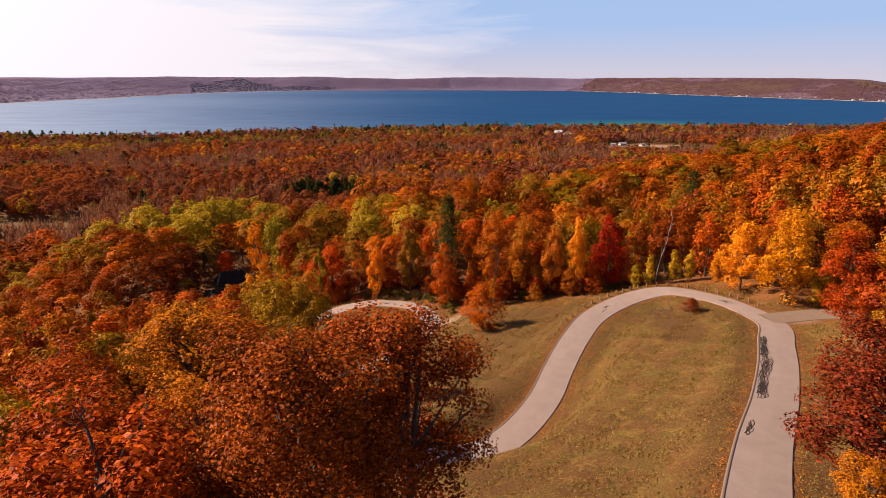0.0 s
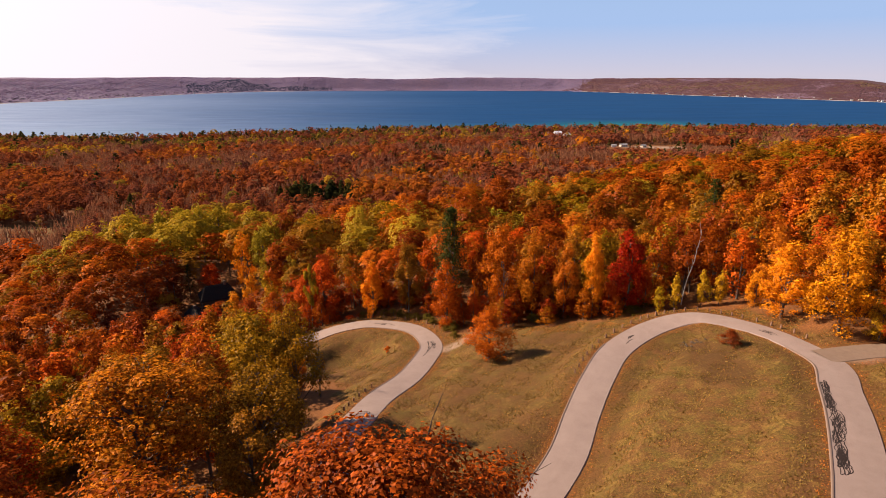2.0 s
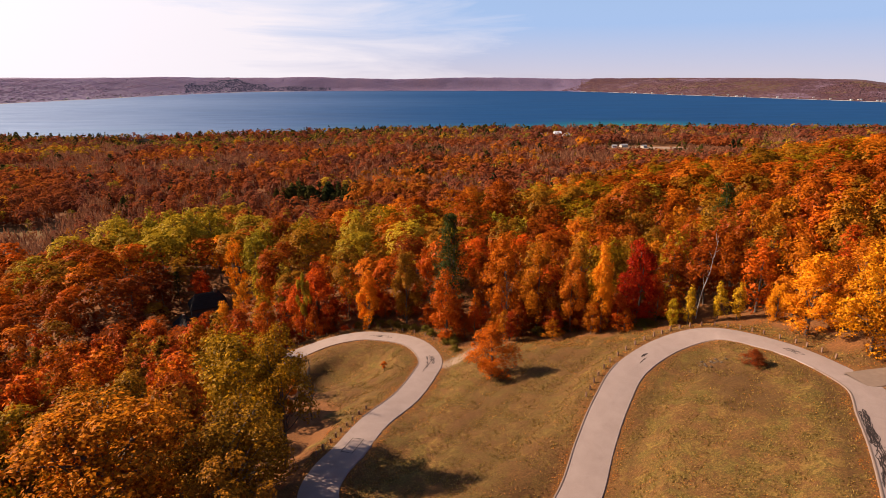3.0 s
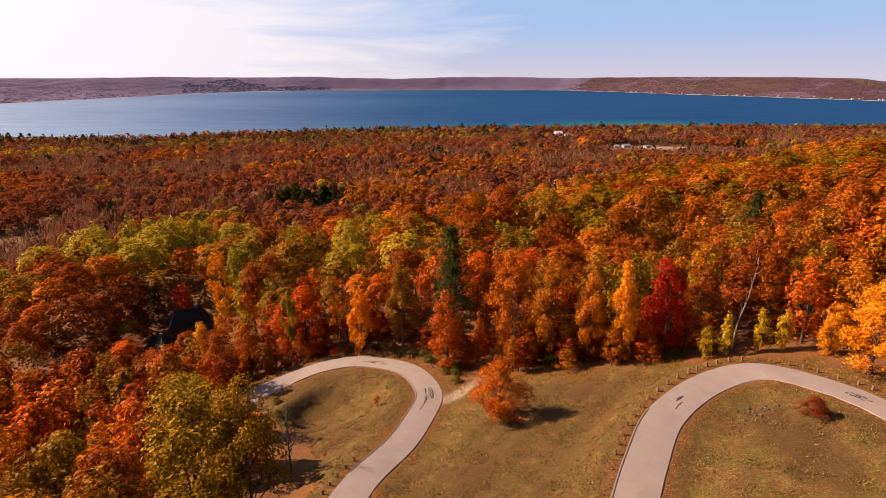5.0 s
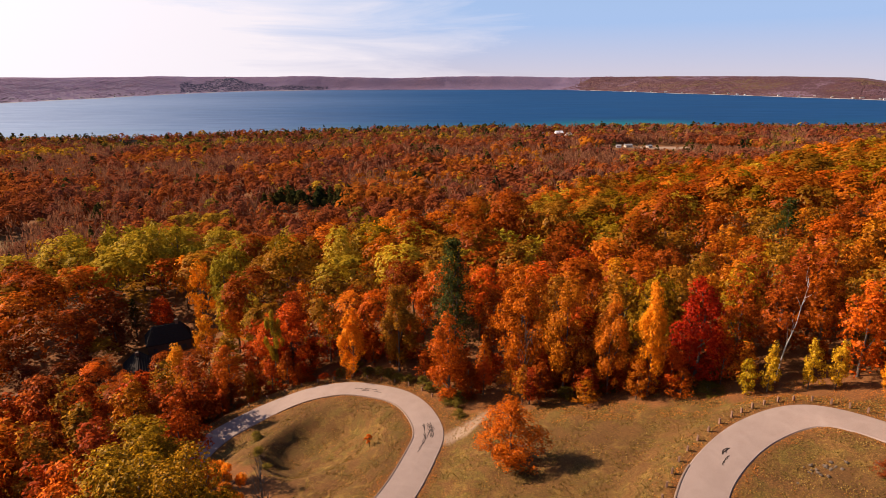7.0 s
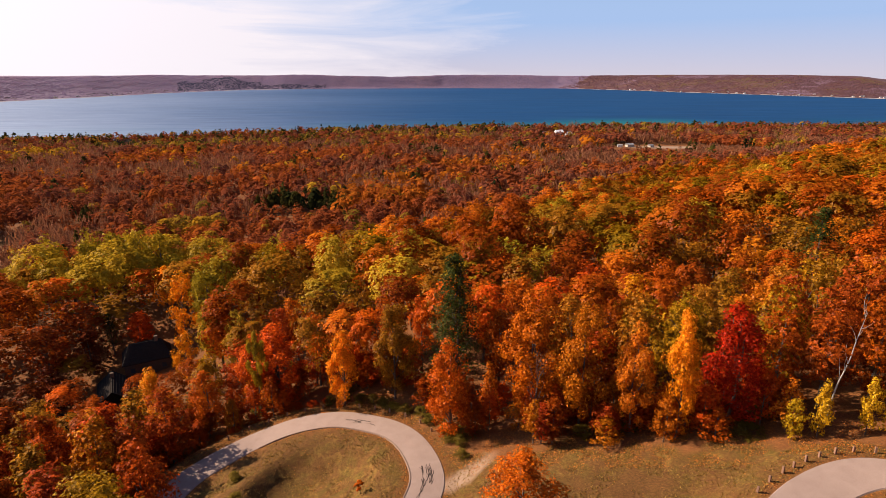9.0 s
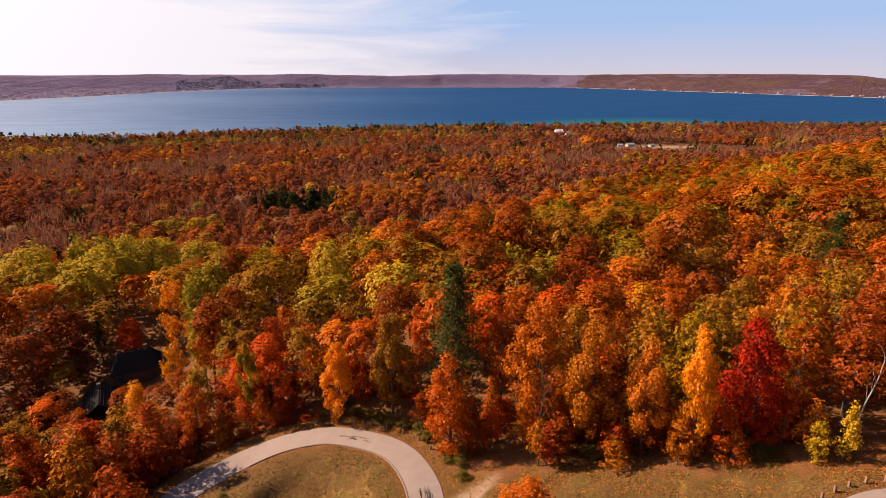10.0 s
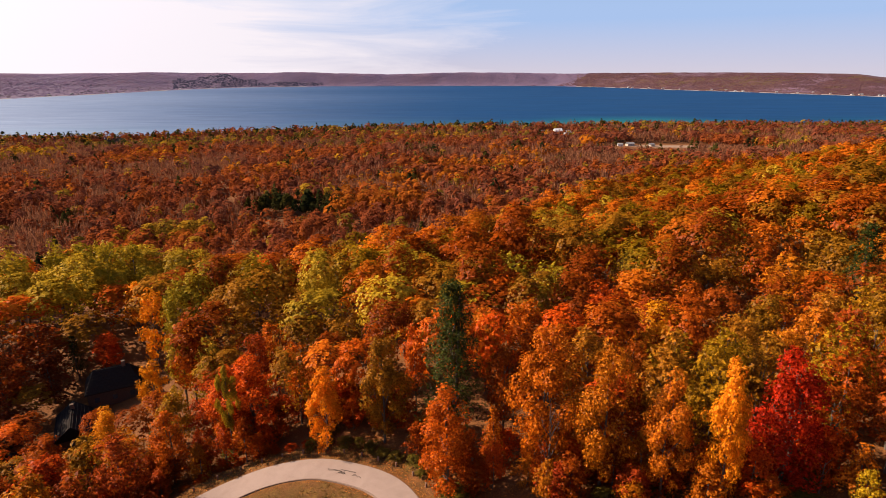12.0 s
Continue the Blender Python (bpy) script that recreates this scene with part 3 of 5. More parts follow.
def crown(shape, count, size, rng, corners=3, dome=0.45):
    pts, rad = crown_points(shape, rng)
    w = rad ** 2
    i = rng.choice(len(pts), count, p=w / w.sum())
    d = unit(rng.normal(size=(count, 3)) + (0, 0, 0.25) + (unit(pts[i] - np.array((0, 0, SHAPES[shape][0] - 2))) if shape == "dome" else 0))
    c = pts[i] + d * (rad[i] * rng.uniform(0.62, 1.12, count))[:, None]
    axis = c - np.array((0, 0, SHAPES[shape][0]))
    nrm = unit(d * (1.05 - 0.6 * dome) + unit(axis) * dome + rng.normal(size=(count, 3)) * (0.42 if dome < 0.9 else 0.26) + (0, 0, 0.25))
    return (*leaves(c, nrm, size, rng, 0.95 if corners == 3 else 0.75, corners), pts)


def pine_crown(count, size, rng):
    z = rng.uniform(0.06, 1, count) ** 0.85
    tier = np.floor(z * 15) / 15
    f = (z - tier) * 15
    a = rng.uniform(0, 2 * np.pi, count)
    a = np.round(a / 0.55 + tier * 3) * 0.55 + rng.normal(0, 0.13, count)
    reach = (1 - tier * 0.90) ** 0.75 * 4.9 * (0.8 + 0.3 * np.sin(a * 3 + tier * 40))
    r = reach * rng.uniform(0.15, 1, count) ** 0.6
    c = np.stack([r * np.cos(a), r * np.sin(a), 2 + 18 * (tier + 0.02) - 0.10 * r + f * 1.1], 1)
    nrm = unit(np.stack([np.cos(a) * 0.5, np.sin(a) * 0.5, np.ones(count)], 1) + rng.normal(size=(count, 3)) * 0.5)
    v, q = leaves(c, nrm, size, rng, 0.5)
    return v, q, c[::max(1, count // 8)]


def limb(a, b, r0, r1, sides, bend, rng):
    """A tapered, slightly bent limb from a to b."""
    a, b = np.asarray(a, float), np.asarray(b, float)
    axis = b - a
    side = unit(np.cross(axis, rng.normal(size=3))[None])[0]
    up = unit(np.cross(axis, side)[None])[0]
    rings = []
    for s in (0, 0.35, 0.7, 1.0):
        c = a + axis * s + side * bend * math.sin(s * math.pi) * np.linalg.norm(axis)
        r = r0 + (r1 - r0) * s
        ang = np.arange(sides) * 2 * np.pi / sides
        rings.append(c + r * (np.cos(ang)[:, None] * side + np.sin(ang)[:, None] * up))
    v = np.vstack(rings)
    f = [(k * sides + i, k * sides + (i + 1) % sides, (k + 1) * sides + (i + 1) % sides, (k + 1) * sides + i) for k in range(3) for i in range(sides)]
    return v, np.array(f)


def join(pieces):
    vs, fs, n = [], [], 0
    for v, f in pieces:
        vs.append(v)
        fs.append(f + n)
        n += len(v)
    return np.vstack(vs), np.vstack(fs)


PROTO = {}


def tree_meshes(kind, shape, detail, variant):
    key = (kind, shape, detail, variant)
    if key not in PROTO:
        rng = np.random.default_rng(sum(ord(c) for c in kind + shape) * 31 + detail * 7 + variant)
        count, size = {0: (1200, 0.68), 1: (2200, 0.66), 2: (9500, 0.30), 5: (30000, 0.180), 3: (8000, 0.41), 4: (1700, 0.70)}[detail]
        if shape == "pine":
            v, f, pts = pine_crown(int(count * 1.3), size * 0.95, rng)
        elif shape == "bare":
            pts, _ = crown_points("open", rng)
            v = None
        else:
            v, f, pts = crown(shape, count, size, rng, 4 if detail in (2, 5) else 3)
        crown_me = None if v is None else mesh_arrays("crown", v, f, (LEAF if detail in (1, 3) else CANOPY if detail == 0 else SOLID)[kind])
        top = 18.5 if shape == "pine" else 14.5
        pieces = [limb((0, 0, -0.6), (rng.normal(0, 0.3), rng.normal(0, 0.3), top), 0.26, 0.07, 7, 0.02, rng)]
        nl = {0: 5, 1: 8, 2: 26, 3: 12, 4: 5, 5: 34}[detail]
        for p in pts[rng.permutation(len(pts))[:nl if shape != "bare" else 22]]:
            z0 = np.clip(p[2] - rng.uniform(2.0, 5.5), 3, 14)
            pieces.append(limb((0, 0, z0), p, 0.11, 0.025, 4, 0.06, rng))
            if shape == "bare" or detail in (2, 5):
                for _ in range(4):
                    q = p + rng.normal(0, 0.55, 3) + (0, 0, 0.3)
                    pieces.append(limb(p * 0.75 + np.array((0, 0, z0)) * 0.25, q, 0.035, 0.01, 3, 0.08, rng))
        trunk_me = mesh_arrays("trunk", *join(pieces), PALE_BARK if kind == "birch" else BARK, True)
        PROTO[key] = (trunk_me, crown_me)
    return PROTO[key]


SPECIES = {  # thing's name, label, category
    "red_oak": ("oak_tree", "deep red oak in full autumn leaf", "oak"),
    "oxblood": ("oak_tree", "dark oxblood-red oak beside the road", "oak"),
    "red_shrub": ("shrub", "small dark red shrub in the meadow", "shrub"),
    "russet": ("beech_tree", "russet brown beech in autumn leaf", "beech"),
    "maple": ("maple_tree", "bright orange maple in autumn leaf", "maple"),
    "flame": ("maple_tree", "red-orange maple in autumn leaf", "maple"),
    "crimson": ("maple_tree", "crimson red maple at the forest edge", "maple"),
    "golden": ("birch_tree", "golden yellow tree at the forest edge", "tree"),
    "yellow": ("aspen_tree", "slim pale yellow aspen at the forest edge", "aspen"),
    "lime": ("aspen_tree", "yellow-green aspen still turning colour", "aspen"),
    "moss": ("maple_tree", "olive-green maple turning ochre", "maple"),
    "ochre": ("maple_tree", "golden ochre maple in autumn leaf", "maple"),
    "olive": ("oak_tree", "olive and ochre oak turning colour", "oak"),
    "pine": ("pine_tree", "dark green pine among the autumn woods", "pine"),
    "shrub": ("shrub", "low green and brown shrub by the road", "shrub"),
}
PLACED = []


def tree(x, y, h, w, kind, shape="round", detail=1, label="", turn=None, lean=(0, 0)):
    rng = random.Random(int(x * 131 + y * 977))
    trunk, top = tree_meshes(kind, shape, detail, rng.randrange(4))
    name, text, cat = SPECIES.get(kind, ("bare_tree", "leafless grey tree with thin branches", "tree"))
    root = tagged(new(name), label or text, cat, "autumn trees on the hillside")
    root.empty_display_size = 0.5
    m = pose(x, y, land1(x, y), lean[0], lean[1], rng.uniform(0, 360) if turn is None else turn)
    root.matrix_basis = m @ Matrix.Diagonal((w / 10, w / 10, h / 20, 1))
    part("trunk", trunk, root)
    if top:
        part("crown", top, root)
    PLACED.append((x, y, w))
    return root


# forest edge round the two loops of the road
tree(0.5, 160.6, 20.0, 11.5, "flame", "low", 3, "bright orange maple standing beside the lower loop")
tree(-21.6, 178.2, 19.5, 8.0, "golden", "low", 3, "yellow-orange tree behind the lower loop")
tree(-10.7, 178.0, 25.0, 10.5, "olive", "tall", 3)
tree(-38.0, 187.0, 20.0, 15.5, "flame", "low", 3, "broad red-orange maple behind the lower loop")
tree(-41.0, 182.6, 23.5, 5.0, "lime", "open", 3)
tree(36.0, 147.4, 24.0, 7.2, "golden", "low", 3, "slender golden yellow tree at the forest edge")
tree(44.6, 149.0, 22.5, 12.0, "crimson", "low", 3)
tree(15.4, 159.5, 28.5, 12.5, "maple", "tall", 3)
tree(22.5, 155.0, 26.5, 11.0, "ochre", "tall", 3)
tree(30.0, 151.0, 21.6, 8.5, "ochre", "tall", 3)
tree(1.8, 176.0, 30.5, 16.0, "pine", "pine", 3)
tree(-64.8, 183.2, 19.5, 10.0, "golden", "low", 3)
tree(-51.8, 179.5, 16.5, 9.8, "flame", "low", 3)
tree(-74.0, 176.4, 17.0, 10.5, "russet", "low", 3)
tree(9.6, 132.4, 13.6, 10.6, "maple", "bush", 3, "small rounded orange maple in the meadow")
tree(49.6, 140.6, 7.4, 3.4, "yellow", "slim", 4)
tree(52.6, 139.7, 9.8, 3.6, "yellow", "slim", 4)
tree(58.0, 137.9, 9.6, 3.7, "yellow", "slim", 4)
tree(61.2, 136.3, 9.0, 4.0, "yellow", "slim", 4)
tree(66.0, 131.0, 9.0, 5.5, "golden", "low", 3)
tree(67.0, 122.5, 17.0, 11.5, "golden", "low", 3)
tree(70.8, 111.6, 21.0, 12.0, "golden", "low", 3)
tree(73.0, 120.0, 20.0, 11.0, "ochre", "low", 3)
tree(70.5, 133.0, 18.0, 10.0, "ochre", "low", 1)
tree(66.5, 139.0, 19.0, 10.0, "maple", "low", 1)
tree(77.0, 128.5, 19.0, 11.0, "russet", "low", 1)
tree(63.5, 145.5, 20.0, 10.0, "russet", "tall", 1)
tree(71.5, 144.5, 20.0, 11.0, "olive", "tall", 1)
tree(78.0, 118.0, 19.0, 11.0, "olive", "low", 1)
tree(76.0, 108.5, 9.0, 6.0, "yellow", "low", 3)
tree(51.9, 112.2, 3.4, 4.2, "red_shrub", "bush", 3, "small dark red shrub in the meadow")
tree(-26.3, 123.5, 15.5, 6.0, "bare", "bare", 1)
tree(-30.6, 121.5, 10.5, 5.5, "maple", "open", 3)
tree(-33.5, 127.5, 13.0, 7.0, "golden", "open", 3)
tree(-44.0, 128.0, 21.0, 15.0, "moss", "round", 3, "broad olive-green tree above the lower road")
tree(-14.3, 147.0, 3.0, 2.2, "maple", "open", 3, "small orange sapling in the lower loop")
tree(15.0, 155.5, 19.0, 5.0, "bare", "bare", 1)
tree(-43.5, 188.5, 18.0, 12.0, "flame", "low", 3)
tree(-61.5, 209.0, 23.0, 8.5, "lime", "tall", 1)
tree(-67.5, 206.0, 19.0, 7.5, "golden", "tall", 1)
tree(-52.0, 203.0, 22.0, 9.0, "lime", "tall", 1)
tree(-48.5, 193.0, 17.0, 11.0, "russet", "low", 1)
tree(-55.5, 192.0, 16.0, 10.0, "moss", "low", 1)
tree(-58.0, 186.0, 9.0, 7.0, "pine", "pine", 1)
# these three use the shade-darkened red
tree(-103.0, 205.0, 14.0, 12.0, "oxblood", "low", 1, "red maple by the dark house, its colour darkened for shade")
tree(-112.0, 196.0, 15.0, 12.0, "oxblood", "low", 1, "red maple by the dark house, its colour darkened for shade")
tree(-101.0, 220.0, 15.0, 12.0, "oxblood", "low", 1, "red maple by the dark house, its colour darkened for shade")
# large trees by the camera's way
tree(-2.8, 40.0, 26.6, 17.5, "red_oak", "round", 5, "large deep red oak on the slope")
tree(-10.0, 32.5, 25.0, 17.5, "red_oak", "broad", 5, "large deep red oak on the slope")
tree(-18.5, 26.0, 21.0, 16.0, "russet", "broad", 2, "large red and orange oak on the slope")
tree(-15.0, 44.0, 18.5, 13.0, "maple", "broad", 2)
tree(-35.0, 73.0, 24.0, 20.0, "ochre", "broad", 2, "broad orange and green maple on the slope")
tree(-25.0, 81.0, 21.0, 14.0, "olive", "broad", 2)
tree(-32.0, 104.0, 26.5, 17.0, "moss", "round", 2)
tree(-25.5, 102.0, 25.5, 11.5, "moss", "round", 2)
tree(-45.0, 86.0, 22.0, 13.0, "olive", "broad", 2)
tree(41.4, 46.4, 18.0, 14.5, "oxblood", "low", 2)
tree(33.8, 38.5, 8.5, 6.5, "ochre", "broad", 2)
tree(40.0, 36.5, 16.0, 12.0, "oxblood", "broad", 2)
tree(48.0, 38.0, 17.0, 12.0, "russet", "broad", 1)
tree(48.2, 58.8, 18.0, 14.0, "oxblood", "low", 2)
tree(-31.0, 42.0, 20.0, 15.0, "russet", "broad", 2)
tree(-47.0, 62.0, 21.0, 15.0, "russet", "broad", 2)
tree(-27.0, 56.0, 17.0, 12.0, "ochre", "broad", 2)
# right of the upper road
tree(72.6, 97.2, 18.0, 12.5, "russet", "low", 3, "tall russet maple beside the side track")
tree(80.0, 90.5, 19.0, 11.5, "red_oak", "low", 3)
tree(74.0, 83.0, 17.0, 10.5, "russet", "low", 3)
tree(70.0, 74.0, 17.0, 10.0, "russet", "low", 3)
tree(83.0, 98.5, 18.0, 11.0, "ochre", "round", 3)
tree(82.0, 112.0, 18.0, 11.5, "maple", "low", 3)
# crowns of the slope behind, by colour
tree(-128.5, 258.5, 20.5, 14.9, "olive", "round", 0)
tree(-117.4, 255.9, 20.5, 14.7, "lime", "round", 0)
tree(-113.3, 263.4, 20.5, 15.3, "lime", "round", 0)
tree(-88.6, 243.9, 20.5, 10.3, "golden", "round", 0)
tree(-83.7, 250.3, 20.5, 12.5, "lime", "round", 0)
tree(-59.2, 236.2, 20.5, 14.8, "olive", "round", 0)
tree(-60.0, 211.2, 20.5, 9.9, "maple", "round", 1)
tree(-35.8, 220.9, 20.5, 16.4, "olive", "round", 0)
tree(-21.3, 203.0, 20.5, 12.5, "olive", "round", 1)
tree(-40.5, 200.1, 20.5, 9.7, "red_oak", "round", 1)
tree(-29.2, 190.7, 20.5, 7.2, "maple", "round", 1)
tree(-5.1, 187.3, 20.5, 6.9, "flame", "round", 1)
tree(-3.1, 231.0, 20.5, 15.7, "ochre", "round", 0)
tree(7.9, 231.0, 20.5, 12.5, "olive", "round", 0)
tree(18.7, 229.8, 20.5, 15.5, "lime", "round", 0)
tree(27.6, 219.5, 20.5, 16.0, "lime", "round", 0)
tree(9.1, 191.0, 20.5, 11.3, "ochre", "round", 1)
tree(10.7, 173.6, 20.5, 8.2, "russet", "round", 1)
tree(39.4, 253.5, 20.5, 17.0, "ochre", "round", 0)
tree(35.3, 199.9, 20.5, 15.3, "russet", "round", 1)
tree(42.8, 192.5, 20.5, 15.0, "red_oak", "round", 1)
tree(51.7, 195.2, 20.5, 13.5, "russet", "round", 1)
tree(30.3, 168.2, 20.5, 9.2, "russet", "round", 1)
tree(60.7, 230.6, 20.5, 15.6, "ochre", "round", 0)
tree(63.1, 211.5, 20.5, 15.8, "olive", "round", 1)
tree(73.5, 216.2, 20.5, 13.4, "olive", "round", 0)
tree(75.2, 199.8, 20.5, 14.5, "ochre", "round", 1)
tree(69.4, 179.1, 20.5, 9.5, "olive", "round", 1)
tree(58.7, 180.4, 20.5, 10.2, "olive", "round", 1)
tree(49.2, 169.9, 20.5, 8.3, "olive", "round", 1)
tree(92.3, 213.5, 20.5, 15.9, "olive", "round", 1)
tree(93.8, 200.6, 20.5, 13.8, "ochre", "round", 1)
tree(78.7, 177.3, 20.5, 10.4, "olive", "round", 1)
tree(-8.5, 212.4, 20.5, 12.5, "russet", "round", 1)
tree(-19.7, 224.4, 20.5, 13.6, "maple", "round", 0)
tree(-105.6, 225.5, 20.5, 17.0, "red_oak", "round", 0)
tree(-109.0, 214.2, 20.5, 17.0, "red_oak", "round", 1)
tree(-98.8, 227.8, 13.5, 7.2, "pine", "pine", 0)
tree(-90.3, 227.9, 13.5, 9.6, "flame", "round", 0)
tree(-82.4, 174.4, 15.0, 9.0, "russet", "round", 1)
tree(41.1, 226.5, 20.5, 13.7, "russet", "round", 0)
tree(45.0, 210.4, 20.5, 12.3, "maple", "round", 1)
tree(18.2, 196.0, 20.5, 11.1, "maple", "round", 1)
tree(-37.8, 205.4, 20.5, 9.4, "maple", "round", 1)
tree(84.0, 192.0, 24.5, 14.0, "pine", "pine", 1)
tree(62.0, 153.0, 20.5, 10.0, "red_oak", "round", 1)
tree(53.0, 152.0, 20.5, 9.5, "russet", "tall", 1)
tree(73.0, 138.0, 20.0, 10.0, "maple", "tall", 1)
tree(76.0, 146.0, 20.0, 11.0, "russet", "round", 1)
tree(-142, 272, 30.4, 14.8, "lime", "round", 0)
tree(-132, 279, 27.7, 12.3, "lime", "round", 0)
tree(-121, 277, 30.0, 14.2, "lime", "round", 0)
tree(-111, 274, 29.5, 12.9, "lime", "round", 0)
tree(-101, 268, 29.3, 13.8, "lime", "round", 0)
tree(-93, 262, 21.7, 12.5, "lime", "round", 0)
tree(-126, 267, 28.8, 13.2, "lime", "round", 0)
tree(-137, 262, 29.7, 15.0, "lime", "round", 0)
tree(-106, 262, 30.3, 13.6, "lime", "round", 0)
tree(-148, 262, 28.8, 12.8, "lime", "round", 0)
tree(-70.0, 245.0, 26.0, 13.0, "lime", "round", 0)
tree(-55.0, 250.0, 26.0, 13.0, "lime", "round", 0)
tree(-44.0, 240.0, 25.0, 13.0, "olive", "round", 0)
tree(-30.0, 246.0, 25.0, 14.0, "olive", "round", 0)
tree(-20.0, 256.0, 25.0, 15.0, "golden", "round", 0)
tree(-2.0, 252.0, 20.0, 14.0, "olive", "round", 0)
tree(-78.5, 232.0, 25.0, 10.5, "golden", "tall", 1)
tree(-70.0, 230.5, 27.0, 13.0, "lime", "round", 1)
tree(-61.0, 214.0, 22.0, 9.5, "golden", "tall", 1)
tree(-92.0, 231.5, 12.0, 9.0, "flame", "round", 1, "small red-orange maple behind the dark house")


def palette(x, y, r):
    """Kind of tree by the stretch of the hillside."""
    def pick(table):
        s = r.random() * sum(table.values())
        for k, v in table.items():
            s -= v
            if s <= 0:
                return k
        return k
    grove = ((x + 114) / 40) ** 2 + ((y - 264) / 26) ** 2
    if grove < 1:
        return pick({"lime": 8, "olive": 1.5, "maple": 0.7})
    if y < 130 and x < 0:
        return pick({"maple": 1.4, "ochre": 1.7, "russet": 2.6, "red_oak": 1.7, "olive": 2.2, "moss": 1.0, "flame": 0.2})
    if x < -55:
        return pick({"maple": 0.8, "ochre": 0.9, "russet": 3, "red_oak": 2.4, "olive": 2.2, "lime": 0.3, "flame": 0.1})
    if x < 30 and y < 200:
        return pick({"maple": 2.0, "russet": 2.5, "flame": 0.7, "olive": 1.7, "ochre": 1.2, "lime": 0.4, "red_oak": 1.0})
    if x < 30:
        return pick({"olive": 3.4, "ochre": 2.2, "maple": 0.8, "russet": 1.8, "lime": 1.6, "moss": 1.4, "red_oak": 0.6, "golden": 0.2})
    if y < 215:
        return pick({"maple": 0.9, "ochre": 2.2, "russet": 2.8, "olive": 2.8, "red_oak": 1.2, "moss": 1.4, "golden": 0.3})
    return pick({"ochre": 3.4, "maple": 0.5, "russet": 2.3, "olive": 3.8, "red_oak": 0.9, "moss": 1.8, "lime": 0.4, "golden": 0.4})


def fill_hillside():
    """Trees one by one where the camera passes, and the slopes behind them as woods of one kind each."""
    r = random.Random(11)
    step = 7.9
    spots = []
    for i in range(-38, 48):
        for j in range(2, 88):
            spots.append((i * step + (j % 2) * step / 2 + r.uniform(-2.4, 2.4), j * step * 0.9 + r.uniform(-2.4, 2.4)))
    xs, ys = np.array([s[0] for s in spots]), np.array([s[1] for s in spots])
    d, _ = road_near(xs, ys)
    ok = (~inside(xs, ys, CLEARING)) & (~inside(xs, ys - 4, CLEARING)) & (d > 6.5) & ((xs - 8) ** 2 + (ys - 154) ** 2 > 36) & (np.abs(xs) < 0.79 * (ys + 10) + 8) & (ys < wood_edge(xs)) & (ys > 16)
    ok &= ~((xs > 47) & (xs < 66) & (ys > 130) & (ys < 142.5)) & ~((xs > 52) & (xs < 60) & (ys < 147))
    ok &= ~((xs > -43) & (xs < -14) & (ys > 104) & (ys < 153))
    ok &= ~((np.abs(xs + 3) < 19) & (ys < 94)) & ~((xs > 20) & (ys < 44))
    slopes = {}
    for k in np.nonzero(ok)[0]:
        x, y = spots[k]
        if any((x - a) ** 2 + (y - b) ** 2 < (2.2 + 0.34 * c) ** 2 for a, b, c in PLACED[:FIXED]):
            continue
        if -99 < x < -70 and 198 < y < 230:
            continue
        close = -112 < x < -58 and 176 < y < 231
        kind = palette(x, y, r)
        h, w = r.uniform(17.5, 24.0) - (3.5 if y < 80 else 0), r.uniform(8.6, 12.6)
        if close:
            h, w = h * 0.62, w * 0.85
        elif y > 200:
            if r.random() < 0.24:
                continue
            h, w = h + r.uniform(-1.5, 5.0), w + r.uniform(1.5, 6.0)
        if y < 178 and (x > -95 or y > 120):
            tree(x, y, h, w, kind, r.choice(["round", "low", "tall", "tall"]), 3 if y < 72 else 1 if -62 < x < 80 else 4)
        else:
            slopes.setdefault(kind, []).append((x, y, h, w, r.uniform(0, 6.28)))
    for kind, spots in slopes.items():
        rng = np.random.default_rng(len(spots))
        pieces, shade = [], []
        near = [crown(s, 1450, 0.54, rng, 3, 0.95)[:2] for s in ("dome", "dome", "round", "dome")]
        away = [crown(s, 1020, 0.62, rng, 3, 0.95)[:2] for s in ("dome", "dome", "dome", "dome")]
        distant = [crown(s, 360, 1.05, rng, 3, 0.95)[:2] for s in ("dome", "dome", "dome", "dome")]
        z = land(np.array([s[0] for s in spots]), np.array([s[1] for s in spots]))
        for n, (x, y, h, w, a) in enumerate(spots):
            far = x * x + (y - 70) ** 2
            v, f = (near if far < 165 ** 2 else away if far < 270 ** 2 else distant)[n % 4]
            c, s = math.cos(a), math.sin(a)
            q = np.stack([(v[:, 0] * c - v[:, 1] * s) * w / 10 + x, (v[:, 0] * s + v[:, 1] * c) * w / 10 + y, v[:, 2] * h / 20 + z[n]], 1)
            pieces.append((q, f))
            shade.append(np.full(len(q), rng.uniform(-0.26, 0.26)))
        me = mesh_arrays("hillside_woods", *join(pieces), CANOPY[kind], False, (("shade", np.concatenate(shade)),))
        tagged(new("hillside_woods", me), "hillside woods of " + SPECIES[kind][1].split(" in ")[0].split(" still")[0].split(" at ")[0] + " trees", "woods", kind="stuff")


FIXED = len(PLACED)
fill_hillside()


